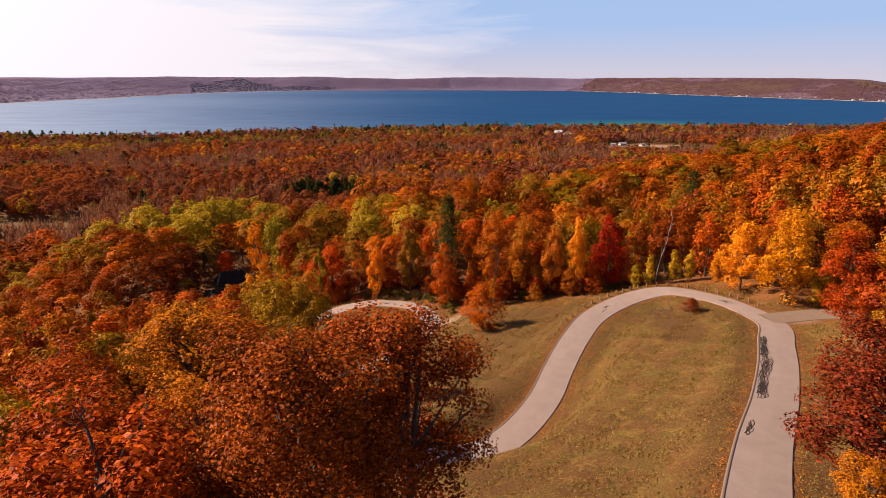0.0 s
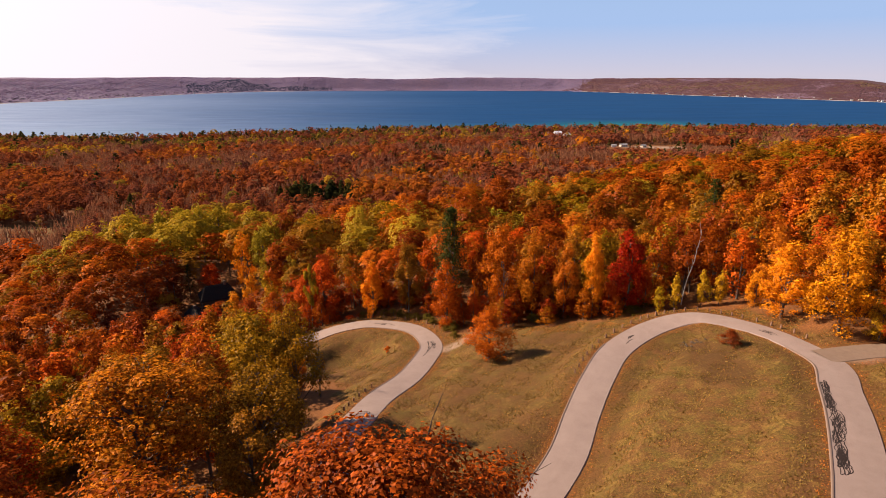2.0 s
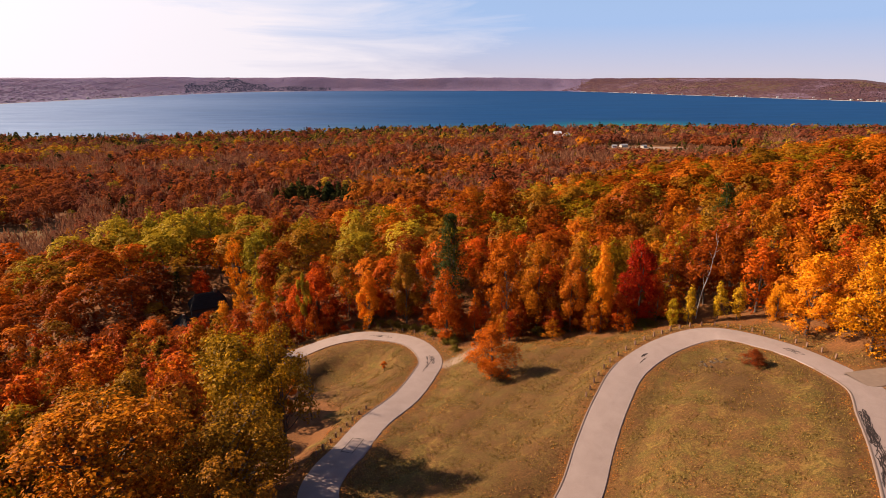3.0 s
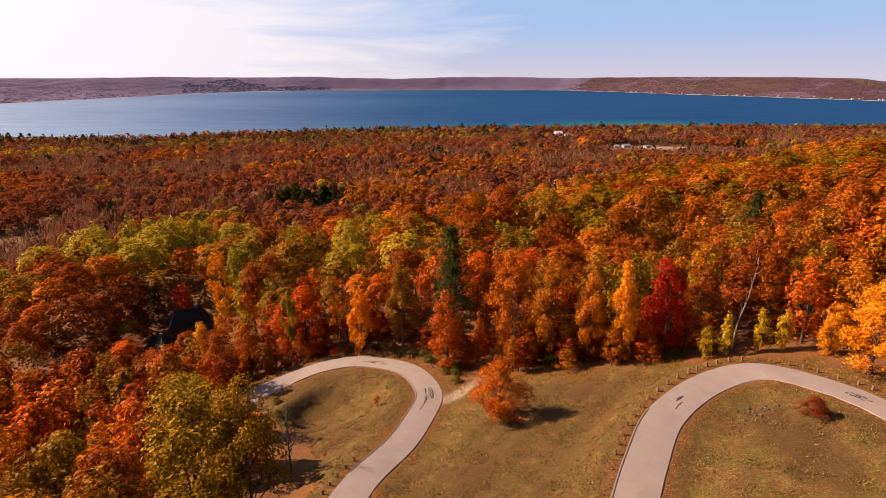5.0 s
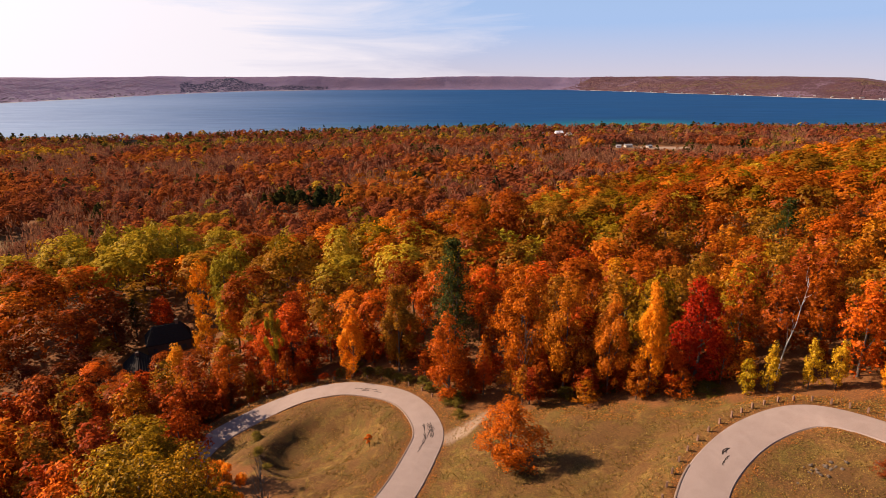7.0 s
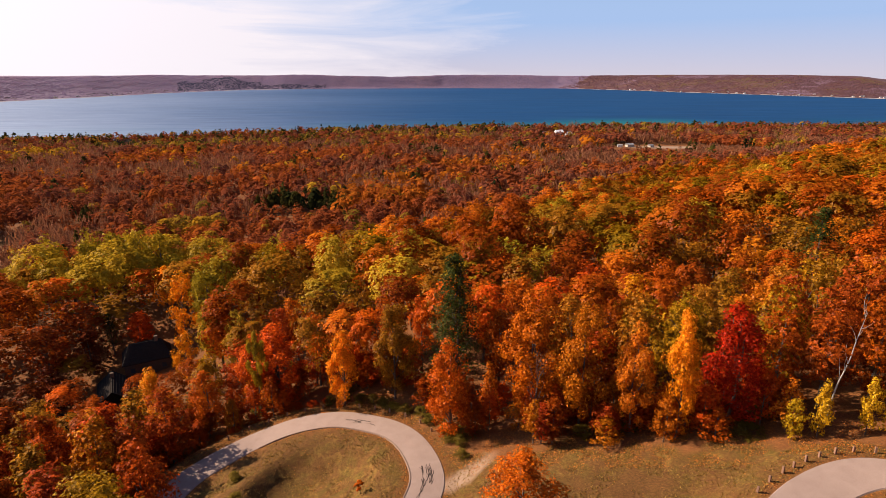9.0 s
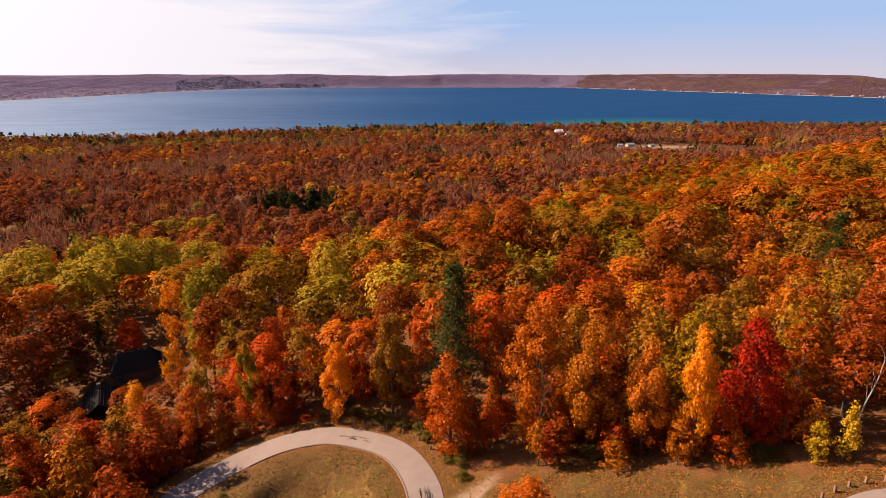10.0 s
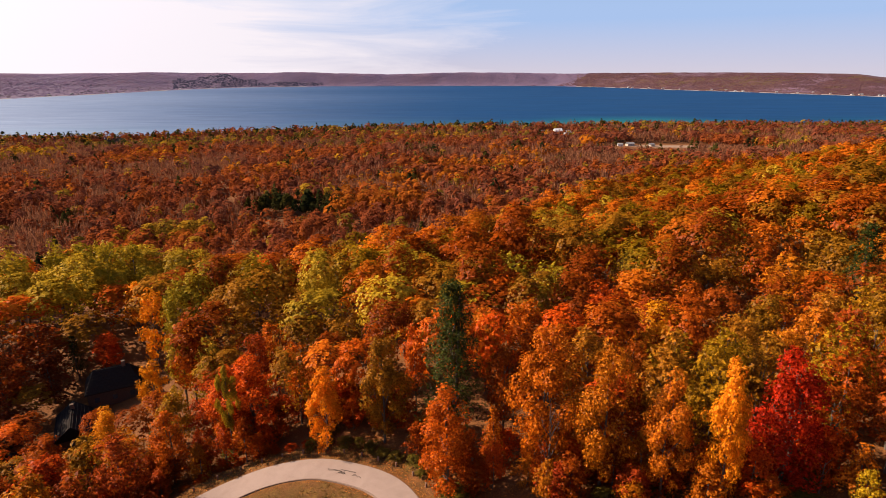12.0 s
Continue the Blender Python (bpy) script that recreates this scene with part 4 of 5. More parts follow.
def understory():
    """Saplings and bushes under the eaves of the forest."""
    r = random.Random(17)
    made = 0
    while made < 140:
        x, y = r.uniform(-75, 95), r.uniform(95, 200)
        p = np.array([x]), np.array([y])
        if inside(*p, CLEARING)[0] or road_near(*p)[0][0] < 7.5 or (x < -18 and y < 153) or (x > 44 and y < 142) or (51 < x < 61 and y < 147) or (x - 8) ** 2 + (y - 154) ** 2 < 30:
            continue
        near = any(inside(np.array([x + a]), np.array([y + b]), CLEARING)[0] for a, b in ((0, -15), (-13, -5), (13, -6), (0, -9), (0, -4)))
        if not near:
            continue
        made += 1
        kind = r.choice(["russet", "russet", "red_oak", "flame", "ochre", "maple", "shrub"])
        tree(x, y, r.uniform(1.6, 3.0) if kind == "shrub" else r.uniform(5.5, 12), r.uniform(4.0, 6.5), kind, r.choice(["bush", "tall"]), 0, {"shrub": "", "ochre": "young golden-leaved tree in the undergrowth"}.get(kind, "young autumn tree in the undergrowth"))


understory()

# ---------------------------------------------------------------- the woods of the plain


def far_woods(name, label, spots, mat, quads, blade, seed, up=0.55, twigs=0.0, lean=None):
    """Many distant trees as one mesh; a spot is x, y, height, width, tint, kind of crown."""
    rng = np.random.default_rng(seed)
    s = np.array(spots)
    n = len(s)
    z = land(s[:, 0], s[:, 1])
    d = unit(rng.normal(size=(n * quads, 3))).reshape(n, quads, 3)
    cone = s[:, 5][:, None]
    zz = d[:, :, 2] * 0.5 + 0.5
    rad = 0.5 * s[:, 3][:, None] * np.where(cone > 0.5, (1.05 - zz), 0.82)
    c = np.empty((n, quads, 3))
    c[:, :, 0] = s[:, 0][:, None] + d[:, :, 0] * rad
    c[:, :, 1] = s[:, 1][:, None] + d[:, :, 1] * rad
    c[:, :, 2] = z[:, None] + s[:, 2][:, None] * (0.30 + 0.64 * zz)
    if lean:
        # tops far off, turned to the side that they show
        nrm = unit((d * 0.35 + rng.normal(size=d.shape) * 0.15 + lean).reshape(-1, 3))
    else:
        nrm = unit((d * 1.0 + rng.normal(size=d.shape) * 0.25 + (-0.1, -0.05, up)).reshape(-1, 3))
    size = np.repeat(s[:, 3] * blade, quads)
    v, f = leaves(c.reshape(-1, 3), nrm, size, rng, 0.95)
    if twigs:
        # upright slivers: bare stems and branches
        c, a = c.reshape(-1, 3), rng.uniform(0, 2 * np.pi, n * quads)
        side = np.stack([np.cos(a), np.sin(a), 0 * a], 1) * (size * 0.22)[:, None]
        rise = np.stack([rng.normal(0, 0.25, n * quads), rng.normal(0, 0.25, n * quads), np.ones(n * quads)], 1) * (size * twigs)[:, None]
        v = np.stack([c - rise - side, c - rise + side, c + rise], 1).reshape(-1, 3)
    tint = np.repeat(s[:, 4], quads * 3)
    me = mesh_arrays(name, v, f, mat, False, (("tint", tint),))
    return tagged(new(name, me), label, "woods", kind="stuff")


GROVES = [  # middle, half sizes, from tint to tint, share: groves of one colour in the woods of the plain
    (0, 1035, 48, 20, 0.66, 0.78, 0.7), (-81, 760, 15, 9, 0.70, 0.78, 0.9), (-3, 800, 14, 10, 0.95, 1.0, 0.9), (-30, 735, 34, 10, 0.88, 0.98, 0.6),
    (60, 700, 55, 30, 0.46, 0.60, 0.7), (110, 800, 50, 40, 0.44, 0.58, 0.5), (-210, 1010, 90, 22, 0.84, 0.98, 0.6), (-400, 960, 120, 40, 0.82, 1.0, 0.6),
    (-110, 900, 70, 26, 0.80, 0.95, 0.5), (-330, 820, 40, 14, 0.54, 0.70, 0.6), (-170, 640, 46, 20, 0.42, 0.56, 0.5), (260, 720, 60, 30, 0.78, 0.96, 0.22),
    (430, 880, 90, 40, 0.80, 0.94, 0.3), (330, 620, 80, 30, 0.05, 0.16, 0.8), (150, 640, 60, 30, 0.30, 0.42, 0.6), (-20, 600, 60, 20, 0.45, 0.58, 0.6)]


def plain_woods():
    r = random.Random(5)
    leafy, bare = [], []
    y = 262.0
    while y < 1330:
        step = 5.5 + y * 0.0034
        x = -0.80 * y - 30
        while x < 0.80 * y + 30:
            px, py = x + r.uniform(-0.45, 0.45) * step, y + r.uniform(-0.45, 0.45) * step
            x += step
            u = px / py
            if py > near_shore(u) * 0.985 or py < float(wood_edge(px)) - 5:
                continue
            if ((px + 303) / 54) ** 2 + ((py - 398) / 27) ** 2 < 1 or ((px + 498) / 46) ** 2 + ((py - 1000) / 52) ** 2 < 1 or ((px - 228) / 42) ** 2 + ((py - 1125) / 80) ** 2 < 1 or ((px + 104) / 36) ** 2 + ((py - 480) / 22) ** 2 < 1:
                continue
            if ((px - 330) / 82) ** 2 + ((py - 925) / 56) ** 2 < 1 and r.random() < 0.95:
                continue
            if noise.noise((px * 0.045, py * 0.022, 9.0)) < -0.30 and r.random() < 0.75:
                continue
            n1 = noise.noise((px * 0.010, py * 0.008, 0.0))
            n2 = noise.noise((px * 0.03, py * 0.03, 5.0))
            shore = py / near_shore(u)
            pines = (((px + 104) / 38) ** 2 + ((py - 512) / 22) ** 2 < 1 and r.random() < 0.95) or (px + 66) ** 2 + (py - 515) ** 2 < 70
            thin = ((px - 335) / 125) ** 2 + ((py - 870) / 95) ** 2 < 1
            leafless = ((px - 165) / 60) ** 2 + ((py - 735) / 55) ** 2 < 1
            tint = 0.22 + 0.26 * n1 + 0.16 * n2 + r.uniform(-0.10, 0.12)
            h, w, cone = r.uniform(10, 20), r.choice([0.8, 1.0, 1.2, 1.5, 1.9]) * r.uniform(0.9, 1.1) * step, 0.0
            if u > 0.1:
                tint -= 0.05
            if shore > 0.72:
                tint -= 0.06
            if ((px + 560) / 95) ** 2 + ((py - 830) / 22) ** 2 < 1:
                tint = r.uniform(0.66, 0.80)
            if ((px + 48) / 46) ** 2 + ((py - 512) / 34) ** 2 < 1:
                tint, h = r.uniform(0.40, 0.56), h + 3
            if ((px + 165) / 28) ** 2 + ((py - 430) / 14) ** 2 < 1:
                tint = r.uniform(0.72, 0.86)
            for gx, gy, rx, ry, t0, t1, share in GROVES:
                if ((px - gx) / rx) ** 2 + ((py - gy) / ry) ** 2 < 1 and r.random() < share:
                    tint = r.uniform(t0, t1)
            if r.random() < 0.014:
                tint = r.uniform(0.55, 0.75)
            if r.random() < 0.02 + (0.20 if u < 0.1 else 0.08) * (shore > 0.78) + 0.05 * (n2 > 0.30):
                tint = r.uniform(0.76, 0.9)
            if pines or r.random() < 0.02 + 0.20 * smoothstep(0.80, 0.95, shore) * (1 if u < 0.1 else 0.45):
                tint, cone, h = r.uniform(0.95, 1.0), 1.0, r.uniform(14, 23)
                w *= 1.25 if pines else 0.95
                h *= 0.75 if pines else 1.0
            if not pines and (thin or (leafless and tint < 0.4) or r.random() < float(np.clip(0.34 - 1.7 * n1, 0.05, 0.85)) * (tint < 0.4)) and cone < 0.5:
                bare.append((px, py, h * (0.34 if thin else 0.9), w * 0.9, 0.0, 0.0))
            else:
                leafy.append((px, py, h, w, min(max(tint, 0.02), 1.0), cone))
        y += step * 0.88
    leafy += [(214, 895, 24, 27, 0.58, 0.0), (236, 905, 19, 17, 0.52, 0.0), (-70, 470, 17, 15, 0.5, 0.0), (-52, 512, 18, 16, 0.46, 0.0), (-20, 505, 16, 14, 0.45, 0.0)]
    near = [s for s in leafy if s[1] < 520]
    far = [s for s in leafy if s[1] >= 520]
    far_woods("woods", "russet and orange autumn woods of the plain", near, WOODS, 80, 0.215, 1)
    far_woods("woods", "distant russet woods reaching the lake shore", far, WOODS, 27, 0.315, 2)
    far_woods("woods", "leafless mauve-grey thickets in the autumn woods", bare, BARE, 30, 0.22, 3, 0.55, 1.1)


plain_woods()

# ---------------------------------------------------------------- by the road


def road_frame(i):
    """Place, direction and left-hand normal of the road at its i-th step."""
    p = ROAD_LINE[i]
    d = ROAD_LINE[min(i + 1, len(ROAD_LINE) - 1)] - ROAD_LINE[max(i - 1, 0)]
    d = d / np.linalg.norm(d[:2])
    return p, d, np.array((-d[1], d[0], 0))


def post_mesh():
    bm = bmesh.new()
    bmesh.ops.create_cube(bm, size=1)
    for v in bm.verts:
        v.co.x *= 0.26
        v.co.y *= 0.26
        v.co.z = (v.co.z + 0.5) * 1.18 - 0.35
        if v.co.z > 0.5:
            v.co.z += 0.05 if v.co.x > 0 else -0.02
    bmesh.ops.bevel(bm, geom=bm.edges[:], offset=0.018, segments=1, affect="EDGES")
    return bm_mesh("guard_post", bm, POST)


POST_MESH = post_mesh()


def posts(a, b, offset, gap, group):
    last = None
    rng = random.Random(int(a * 7 + b))
    for i in range(a, b):
        p, d, n = road_frame(i)
        q = p + n * offset
        if last is not None and np.linalg.norm((q - last)[:2]) < gap:
            continue
        last = q
        ob = new("guard_post", POST_MESH)
        ob.matrix_basis = pose(q[0], q[1], land1(q[0], q[1]), rng.uniform(-4, 4), rng.uniform(-4, 4), math.degrees(math.atan2(d[1], d[0])) + rng.uniform(-6, 6)) @ Matrix.Diagonal((1, 1, rng.uniform(0.9, 1.12), 1))
        tagged(ob, "short weathered wooden guard post on the verge", "post", group)


posts(line_index(62, 112), line_index(26.9, 107), -4.15, 2.0, "guard posts round the upper loop")
posts(line_index(-16.5, 100), line_index(-11.5, 121), 4.0, 2.3, "guard posts on the lower straight")
posts(line_index(-7, 162), line_index(-44, 167), -5.0, 3.6, "guard posts round the lower loop")


def tar_seal(a, b, o0, o1, loops, seed, label, rings=True, size=1.0):
    """Wriggling beads of crack sealing on the asphalt between two steps and two offsets."""
    rng = random.Random(seed)
    root = tagged(new("tar_seal"), label, "road tar")
    for _ in range(loops):
        i = rng.uniform(a, b)
        o = rng.uniform(o0, o1)
        la, wa = size * rng.uniform(0.8, 2.2), size * rng.uniform(0.12, 0.40)
        ph = rng.uniform(0, 6)
        pts = []
        n = 22
        for k in range(n + 1):
            s = 2 * math.pi * k / n
            ii = i + (la * math.cos(s) + 0.25 * math.sin(3 * s + ph)) / 0.8 * (1 if rings else 0.9)
            oo = o + (wa * math.sin(s) if rings else wa * math.sin(s * 0.5 + ph)) + 0.10 * math.sin(4 * s + ph)
            ii = min(max(ii, 0), len(ROAD_LINE) - 2)
            j = int(ii)
            p, d, nn = road_frame(j)
            q, _, _ = road_frame(j + 1)
            c = p + (q - p) * (ii - j) + nn * oo
            c[2] += 0.078 - 0.018 * abs(oo)
            pts.append(c)
        pts = np.array(pts)
        t = np.gradient(pts, axis=0)
        side = np.stack([-t[:, 1], t[:, 0], 0 * t[:, 0]], 1)
        side /= np.linalg.norm(side, axis=1)[:, None] + 1e-9
        w = rng.uniform(0.035, 0.06)
        v = np.stack([pts - side * w, pts + side * w + (0, 0, 0.004)], 1).reshape(-1, 3)
        k = np.arange(n) * 2
        c0 = v.mean(0) if root.location.length == 0 else np.array(root.location)
        if root.location.length == 0:
            root.location = c0
        part("bead", mesh_arrays("bead", v - c0, np.stack([k, k + 2, k + 3, k + 1], 1), TAR), root)


tar_seal(line_index(45.0, 70), line_index(53, 83), 1.2, 2.2, 44, 1, "dense wriggling black tar seals on asphalt")
tar_seal(line_index(53, 83), line_index(57.5, 92), 1.7, 2.3, 26, 2, "narrow run of black tar seals")
tar_seal(line_index(37.0, 57.5), line_index(39, 60.5), 1.5, 2.0, 4, 3, "small loop of black tar on asphalt")
tar_seal(line_index(38.5, 121.5), line_index(36.5, 119.5), -0.6, 0.7, 3, 4, "small star of tar on the upper bend", False, 0.6)
tar_seal(line_index(60.8, 115.5), line_index(60, 118), -0.8, 0.6, 4, 5, "small tangle of tar on the upper bend", True, 0.6)
tar_seal(line_index(-4.3, 142.5), line_index(-4.2, 153), -1.1, 0.9, 9, 6, "branching tar cracks on the lower bend", False)
tar_seal(line_index(-13, 169.8), line_index(-22, 173.8), -0.4, 0.9, 4, 7, "thin tar cracks behind the lower bend", False)


def tar_patch():
    """The outline of an old square repair in the lower straight."""
    a, b = line_index(-15.6, 102.6), line_index(-14.4, 108.5)
    pieces = []
    rails = [[(i, o) for i in range(a, b + 1)] for o in (-0.9, 1.0)] + [[(i, o) for o in np.linspace(-0.9, 1.0, 8)] for i in (a, b)]
    for rail in rails:
        pts = []
        for i, o in rail:
            p, d, n = road_frame(i)
            c = p + n * o
            c[2] += 0.075 - 0.018 * abs(o)
            pts.append(c)
        pts = np.array(pts)
        t = np.gradient(pts, axis=0)
        side = np.stack([-t[:, 1], t[:, 0], 0 * t[:, 0]], 1)
        side /= np.linalg.norm(side, axis=1)[:, None]
        v = np.stack([pts - side * 0.05, pts + side * 0.05], 1).reshape(-1, 3)
        k = np.arange(len(pts) - 1) * 2
        pieces.append((v, np.stack([k, k + 2, k + 3, k + 1], 1)))
    tagged(new("tar_patch", mesh_arrays("tar_patch", *join(pieces), TAR)), "oblong repair outlined in black tar", "road tar")


tar_patch()


def shrubs():
    rng = random.Random(3)
    for i in range(line_index(-4, 152), line_index(-26, 174), 3):
        p, d, n = road_frame(i)
        o = rng.uniform(6.0, 8.0)
        q = p - n * o
        tree(q[0], q[1], rng.uniform(1.3, 2.4), rng.uniform(2.6, 4.2), "shrub", "low", 0)
    for i in range(line_index(-26, 174), line_index(-46, 165), 3):
        p, d, n = road_frame(i)
        q = p - n * rng.uniform(6.5, 9.0)
        tree(q[0], q[1], rng.uniform(1.0, 1.9), rng.uniform(2.4, 3.8), "russet", "low", 0, "low russet bush behind the guard posts")


shrubs()


def scatter(name, label, category, mat, count, keep, size, tall, blades, seed):
    """Small blades or leaves strewn over the open ground."""
    rng = np.random.default_rng(seed)
    x, y = rng.uniform(-62, 80, count), rng.uniform(18, 182, count)
    d, _ = road_near(x, y)
    k = keep(x, y, d)
    x, y = x[k], y[k]
    z = land(x, y)
    n = len(x)
    v = []
    for _ in range(blades):
        a = rng.uniform(0, 2 * np.pi, n)
        s = size * rng.uniform(0.6, 1.4, n)
        dx, dy = np.cos(a) * s, np.sin(a) * s
        ox, oy = x + rng.normal(0, size, n), y + rng.normal(0, size, n)
        if tall:
            h = tall * rng.uniform(0.5, 1.3, n)
            v.append(np.stack([np.stack([ox - dx, oy - dy, z - 0.05], 1), np.stack([ox + dx, oy + dy, z - 0.05], 1),
                               np.stack([ox + rng.normal(0, 0.15, n), oy + rng.normal(0, 0.15, n), z + h], 1)], 1))
        else:
            v.append(np.stack([np.stack([ox - dx, oy - dy, z + 0.03], 1), np.stack([ox + dy, oy - dx, z + 0.05 + 0.03 * rng.random(n)], 1),
                               np.stack([ox + dx * 0.8, oy + dy * 0.8, z + 0.03 + 0.06 * rng.random(n)], 1)], 1))
    v = np.concatenate(v).reshape(-1, 3)
    me = mesh_arrays(name, v, np.arange(len(v)).reshape(-1, 3), mat)
    tagged(new(name, me), label, category, kind="stuff")


GRASS = leaf_material("dry_grass_blades", (0.085, 0.050, 0.012), (0.18, 0.106, 0.026), (0.30, 0.180, 0.052), 0.1, 0)
LITTER = leaf_material("fallen_leaves", (0.17, 0.045, 0.010), (0.36, 0.110, 0.018), (0.46, 0.190, 0.035), 0.1, 0)
scatter("grass", "tufts of dry yellow grass in the meadow", "grass", GRASS, 150000, lambda x, y, d: inside(x, y, CLEARING) & (d > 3.4), 0.075, 0.17, 2, 21)
scatter("fallen_leaves", "brown leaves strewn thinly over the meadow", "leaves", LITTER, 45000, lambda x, y, d: inside(x, y, CLEARING) & (d > 3.2) & (np.sin(x * 0.21 + 1) * np.sin(y * 0.17) > -0.2), 0.085, 0, 1, 23)
scatter("fallen_leaves", "orange leaves fallen along road and forest edge", "leaves", LITTER, 380000,
        lambda x, y, d: (d > 3.1) & ((d < 3.3 + 1.2 * np.abs(np.sin(x * 0.7) * np.sin(y * 0.6))) | (inside(x, y, CLEARING) & ~inside(x, y + 7, CLEARING)) | (inside(x, y - 9, CLEARING) & ~inside(x, y, CLEARING))), 0.105, 0, 1, 22)


def stones():
    rng = random.Random(9)
    for _ in range(26):
        x, y = 47 + rng.gauss(0, 2.2), 116.5 + rng.gauss(0, 0.9)
        bm = bmesh.new()
        bmesh.ops.create_icosphere(bm, subdivisions=1, radius=rng.uniform(0.14, 0.32))
        for v in bm.verts:
            v.co *= rng.uniform(0.75, 1.2)
            v.co.z *= 0.6
        ob = new("stone", bm_mesh("stone", bm, STONE))
        ob.matrix_basis = pose(x, y, land1(x, y) + 0.16, 0, 0, rng.uniform(0, 360))
        tagged(ob, "pale field stone lying in the meadow", "stone", "stones in the meadow")


stones()

# ---------------------------------------------------------------- houses


def box_mesh(name, x0, x1, y0, y1, z0, z1, mat, bevel=0.0):
    bm = bmesh.new()
    bmesh.ops.create_cube(bm, size=1)
    for v in bm.verts:
        v.co = Vector((x0 + (v.co.x + 0.5) * (x1 - x0), y0 + (v.co.y + 0.5) * (y1 - y0), z0 + (v.co.z + 0.5) * (z1 - z0)))
    if bevel:
        bmesh.ops.bevel(bm, geom=bm.edges[:], offset=bevel, segments=1, affect="EDGES")
    return bm_mesh(name, bm, mat)


def gable_mesh(name, w, d, z, rise, over, thick, mat, hip=0.0):
    """A pitched roof with its ridge along x; hip draws in the ends of the ridge."""
    bm = bmesh.new()
    a, b = w / 2 + over, d / 2 + over
    rows = []
    for t in (0, -thick):
        rows.append([bm.verts.new(p) for p in ((-a, -b, z + t), (a, -b, z + t), (a, b, z + t), (-a, b, z + t), (-a + hip, 0, z + rise + t), (a - hip, 0, z + rise + t))])
    u, l = rows
    for f in ((u[0], u[1], u[5], u[4]), (u[2], u[3], u[4], u[5]), (u[1], u[2], u[5]), (u[3], u[0], u[4]),
              (l[1], l[0], l[4], l[5]), (l[3], l[2], l[5], l[4]), (l[2], l[1], l[5]), (l[0], l[3], l[4]),
              (u[0], l[0], l[1], u[1]), (u[1], l[1], l[2], u[2]), (u[2], l[2], l[3], u[3]), (u[3], l[3], l[0], u[0])):
        bm.faces.new(f)
    return bm_mesh(name, bm, mat)


def house(x, y, turn, w, d, h, rise, wall, roof, label, hip=0.0, chimney=True, sink=0.3, courses=0):
    root = tagged(new("house"), label, "house")
    root.matrix_basis = pose(x, y, land1(x, y) - sink, 0, 0, turn)
    part("wall", box_mesh("wall", -w / 2, w / 2, -d / 2, d / 2, 0, h, wall), root)
    top = part("roof", gable_mesh("roof", w, d, h, rise, 0.5, 0.18, roof, hip), root)
    if chimney:
        part("chimney", box_mesh("chimney", w * 0.2, w * 0.2 + 0.9, -0.5, 0.4, h, h + rise + 1.0, STONE, 0.04), root)
    n = max(2, int(w / 3.2))
    for k in range(n):
        cx = -w / 2 + w * (k + 0.5) / n
        for s in (-1, 1):
            win = part("window", box_mesh("window", cx - 0.55, cx + 0.55, s * d / 2 - 0.06, s * d / 2 + 0.06, h * 0.35, h * 0.35 + 1.3, GLASS), root)
            part("sill", box_mesh("sill", cx - 0.7, cx + 0.7, s * d / 2 - 0.12, s * d / 2 + 0.12, h * 0.35 - 0.14, h * 0.35, wall), win)
    part("door", box_mesh("door", w / 2 - 0.06, w / 2 + 0.06, -0.5, 0.5, 0.3, 2.4, roof), root)
    for k in range(courses):
        s = (k + 0.5) / courses
        for sgn in (-1, 1):
            yy, zz = sgn * (d / 2 + 0.5) * (1 - s), h + rise * s
            L = w / 2 + 0.5 - hip * s
            part("shingle_course", box_mesh("shingle_course", -L, L, yy - 0.06, yy + 0.06, zz - 0.02, zz + 0.07, ROOF), top)
    return root


house(-85.5, 221.0, 28, 12, 8.5, 4.2, 4.4, WALL, ROOF, "dark-roofed wooden house among the trees", 2.5, True, 0.3, 9)
house(-88.0, 206.5, 118, 12, 7, 3.4, 3.2, WALL, ROOF, "low dark wing of the house in shade", 0.0, True, 0.3, 6)
house(-96.5, 196.0, 20, 8, 6, 3.0, 2.6, WALL, ROOF, "small dark outbuilding in the shade of trees", 0.0, False, 0.3, 5)
# by the lake
for k, (x, y, turn, w, d, h, wall, roof, text) in enumerate((
        (232, 1180, 10, 14, 10, 7, WHITE, WHITE, "white house with pale roof on the shore"), (252, 1188, 60, 12, 8, 5, WHITE, GREY_ROOF, "small white cottage near the shore"),
        (205, 1176, 0, 14, 8, 5, WHITE, GREY_ROOF, "white cottage with grey roof"), (243, 1150, 30, 12, 8, 6, WHITE, WHITE, "white gabled house among bare trees"), (219, 1140, -12, 10, 7, 4.5, WHITE, GREY_ROOF, "low white cottage with grey roof"), (292, 950, 15, 11, 7, 3.4, TAN, GREY_ROOF, "tan house beside the clearing"),
        (276, 946, -10, 7, 5, 3, WHITE, GREY_ROOF, "pale shed beside the clearing"), (322, 944, 30, 8, 6, 3, TAN, GREY_ROOF, "low tan building in the clearing"),
        (-520, 1046, 8, 26, 12, 7, WALL, ROOF, "large dark-roofed house above the lawn"), (-470, 1050, -6, 16, 10, 6, TAN, ROOF, "dark-roofed house beside the lawn"))):
    house(x, y, turn, w, d, h, h * 0.55, wall, roof, text, 0.0, False, 0.2)


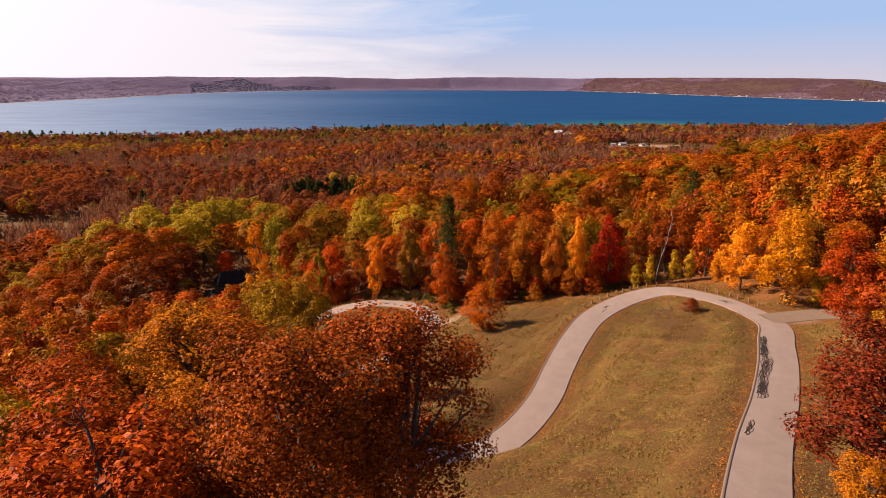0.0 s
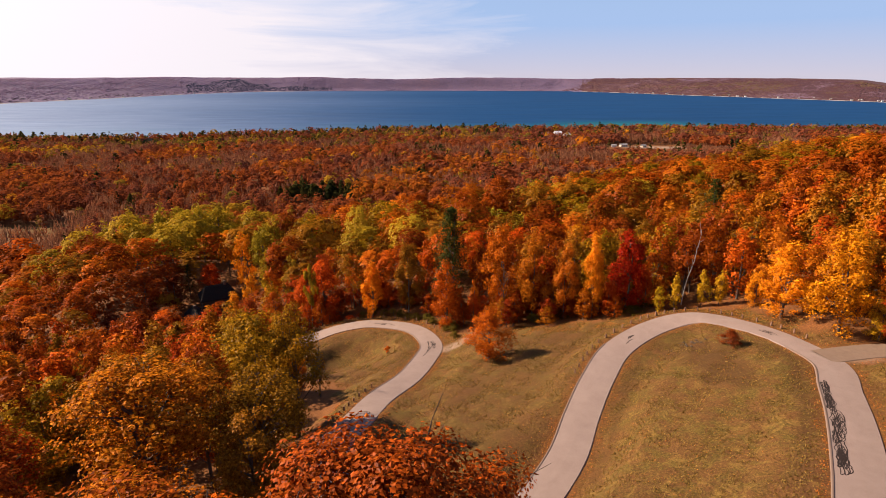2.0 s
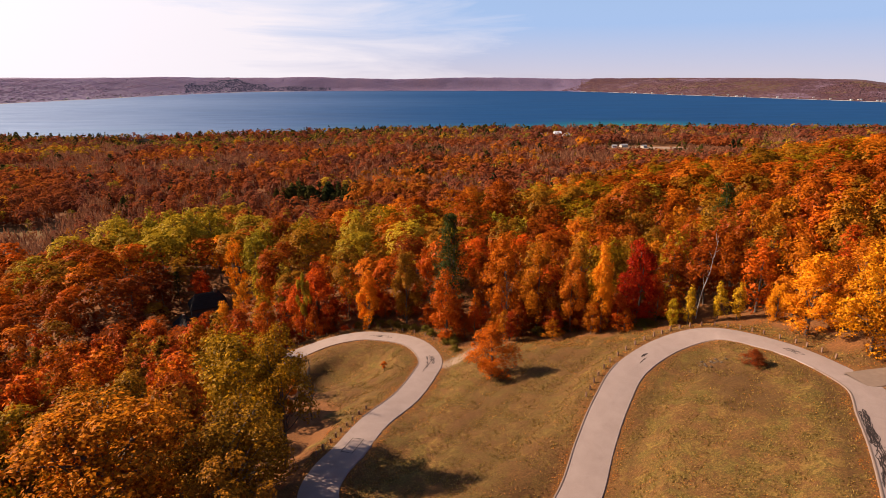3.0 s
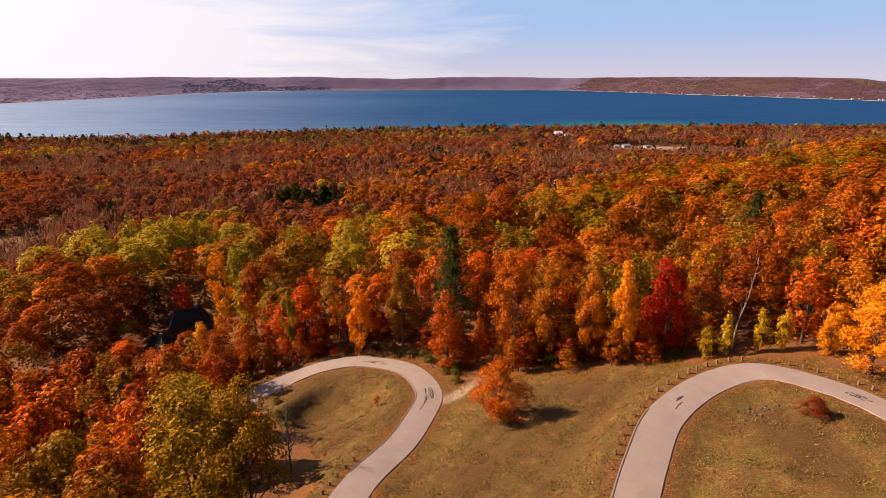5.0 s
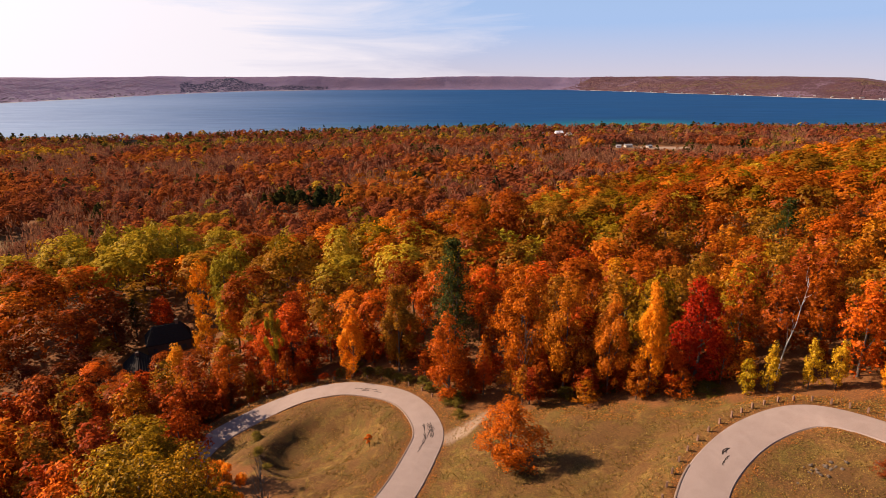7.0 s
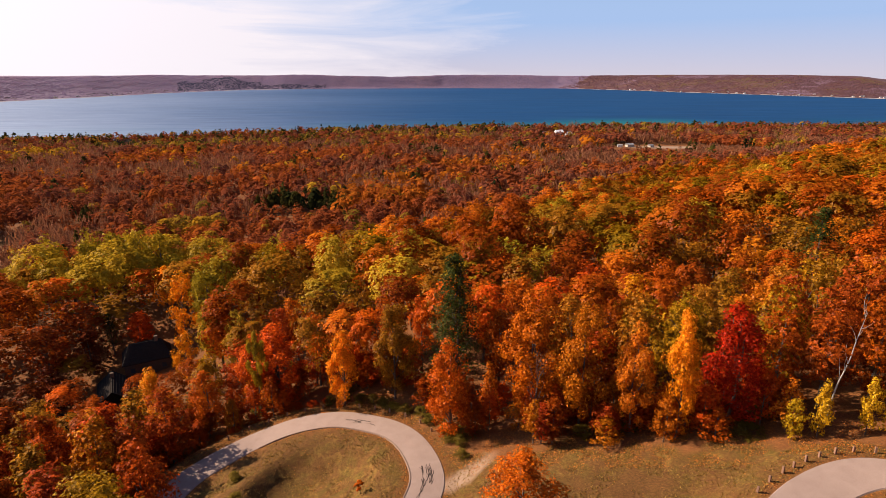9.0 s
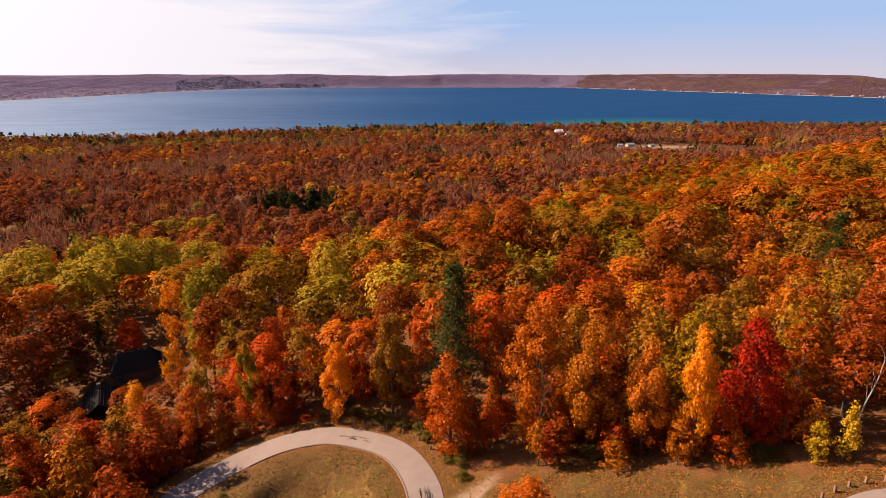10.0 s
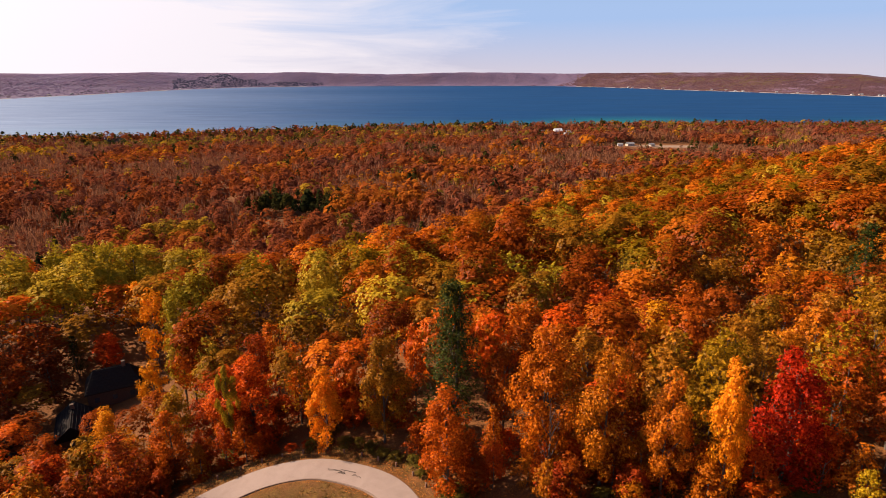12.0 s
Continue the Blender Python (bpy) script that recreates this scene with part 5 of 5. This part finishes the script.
def shore_cottages():
    rng = random.Random(4)
    for k in range(26):
        u = rng.uniform(0.30, 0.74) if k < 20 else rng.uniform(-0.7, -0.35)
        y = float(far_shore(u)) + rng.uniform(12, 50)
        house(u * y, y, rng.uniform(-20, 20), rng.uniform(7, 11), 7, rng.uniform(3, 4.5), 2.4, WHITE if rng.random() < 0.35 else TAN, GREY_ROOF, "pale cottage on the far shore", 0.0, False, 0.0)


shore_cottages()


def far_beach(u0, u1):
    """The pale strip of shore under the far hills."""
    u = np.linspace(u0, u1, 160)
    y = far_shore(u)
    line = np.stack([u * y, y + 4, 0 * y + 0.6], 1)
    strip("beach", line, [(-6, -0.5), (-4, 0.2), (4, 0.8), (6, 0.0)][::-1], SAND, "thin pale beach below the far hills", "beach")


SAND = plain("beach_sand", (0.26, 0.225, 0.20), (0.38, 0.33, 0.30), 0.2, 0.95, 0.1)
far_beach(-0.78, -0.20)
far_beach(0.22, 0.78)
# low brush added to darken the bank where shade falls
for x, y, h, w in ((-38.5, 157.5, 1.6, 3.6), (-36.0, 150.5, 1.3, 3.2), (-33.0, 145.0, 1.2, 3.0)):
    tree(x, y, h, w, "shrub", "low", 1, "low brown brush added to darken the hollow bank")


def far_hill_woods():
    """Treetops on the hills beyond the lake: ridges tinted pale mauve for haze, and a nearer russet hill before them.
    """
    r = random.Random(8)
    spots = []
    for _ in range(26000):
        u = r.uniform(-0.82, 0.82)
        fs = float(far_shore(u))
        s = r.random() ** 0.75
        y = fs + s * min(max(4960 - fs, 230) * 0.8, 650) * 1.02 + 8
        x = u * y
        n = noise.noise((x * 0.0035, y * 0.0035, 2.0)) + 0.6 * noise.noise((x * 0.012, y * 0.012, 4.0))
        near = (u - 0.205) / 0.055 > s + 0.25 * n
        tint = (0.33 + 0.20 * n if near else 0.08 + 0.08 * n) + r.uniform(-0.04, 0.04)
        if near and n > 0.24 and r.random() < 0.6:
            tint = r.uniform(0.50, 0.62)                      # clearings and yellow groves
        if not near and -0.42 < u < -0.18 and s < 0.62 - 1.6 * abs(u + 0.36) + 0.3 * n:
            tint = r.uniform(0.86, 1.0)                       # dark blue tops, painting the shaded flank of the headland
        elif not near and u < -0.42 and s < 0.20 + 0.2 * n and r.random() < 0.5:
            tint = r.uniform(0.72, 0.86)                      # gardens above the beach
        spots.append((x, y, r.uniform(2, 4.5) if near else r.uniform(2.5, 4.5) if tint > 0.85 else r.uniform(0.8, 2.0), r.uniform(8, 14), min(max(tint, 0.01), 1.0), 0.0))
    far_woods("woods", "russet woods on the far hills, coloured mauve for haze", spots, HAZY, 5, 0.66, 6, 0.5, lean=(-0.15, -0.55, 1.6))


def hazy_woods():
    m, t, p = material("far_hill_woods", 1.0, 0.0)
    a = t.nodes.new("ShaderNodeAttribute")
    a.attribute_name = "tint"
    # distance haze (mauve) and the headland's shade (dark blue) are mixed into these colours
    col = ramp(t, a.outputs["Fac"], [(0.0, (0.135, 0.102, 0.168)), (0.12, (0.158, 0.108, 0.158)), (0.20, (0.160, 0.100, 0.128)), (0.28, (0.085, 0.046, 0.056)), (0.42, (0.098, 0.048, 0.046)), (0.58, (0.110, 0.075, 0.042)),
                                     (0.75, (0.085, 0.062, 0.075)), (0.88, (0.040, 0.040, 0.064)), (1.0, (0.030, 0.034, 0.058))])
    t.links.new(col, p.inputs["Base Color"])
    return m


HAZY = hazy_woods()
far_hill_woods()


def leaning_birch(x, y):
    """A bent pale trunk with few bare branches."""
    rng = np.random.default_rng(12)
    root = tagged(new("birch_tree"), "bent pale birch with bare branches", "birch", "autumn trees on the hillside")
    root.matrix_basis = pose(x, y, land1(x, y))
    pts = [np.array(p) for p in ((0, 0, -0.4), (0.3, 0, 3.6), (0.9, 0.2, 7.0), (2.0, 0.3, 11.0), (2.3, 0.2, 14.6), (2.7, 0, 18.0))]
    rad = (0.15, 0.13, 0.11, 0.08, 0.05, 0.02)
    pieces = [limb(pts[i], pts[i + 1], rad[i], rad[i + 1], 6, 0.01, rng) for i in range(5)]
    part("trunk", mesh_arrays("trunk", *join(pieces), PALE_BARK, True), root)
    for k in range(9):
        i = 2 + k % 3
        a = pts[i] + (pts[i + 1] - pts[i]) * rng.random()
        part("branch", mesh_arrays("branch", *limb(a, a + rng.normal(0, 1.1, 3) + (0, 0, 1.8), 0.05, 0.012, 4, 0.08, rng), PALE_BARK, True), root)


leaning_birch(55.6, 142.6)
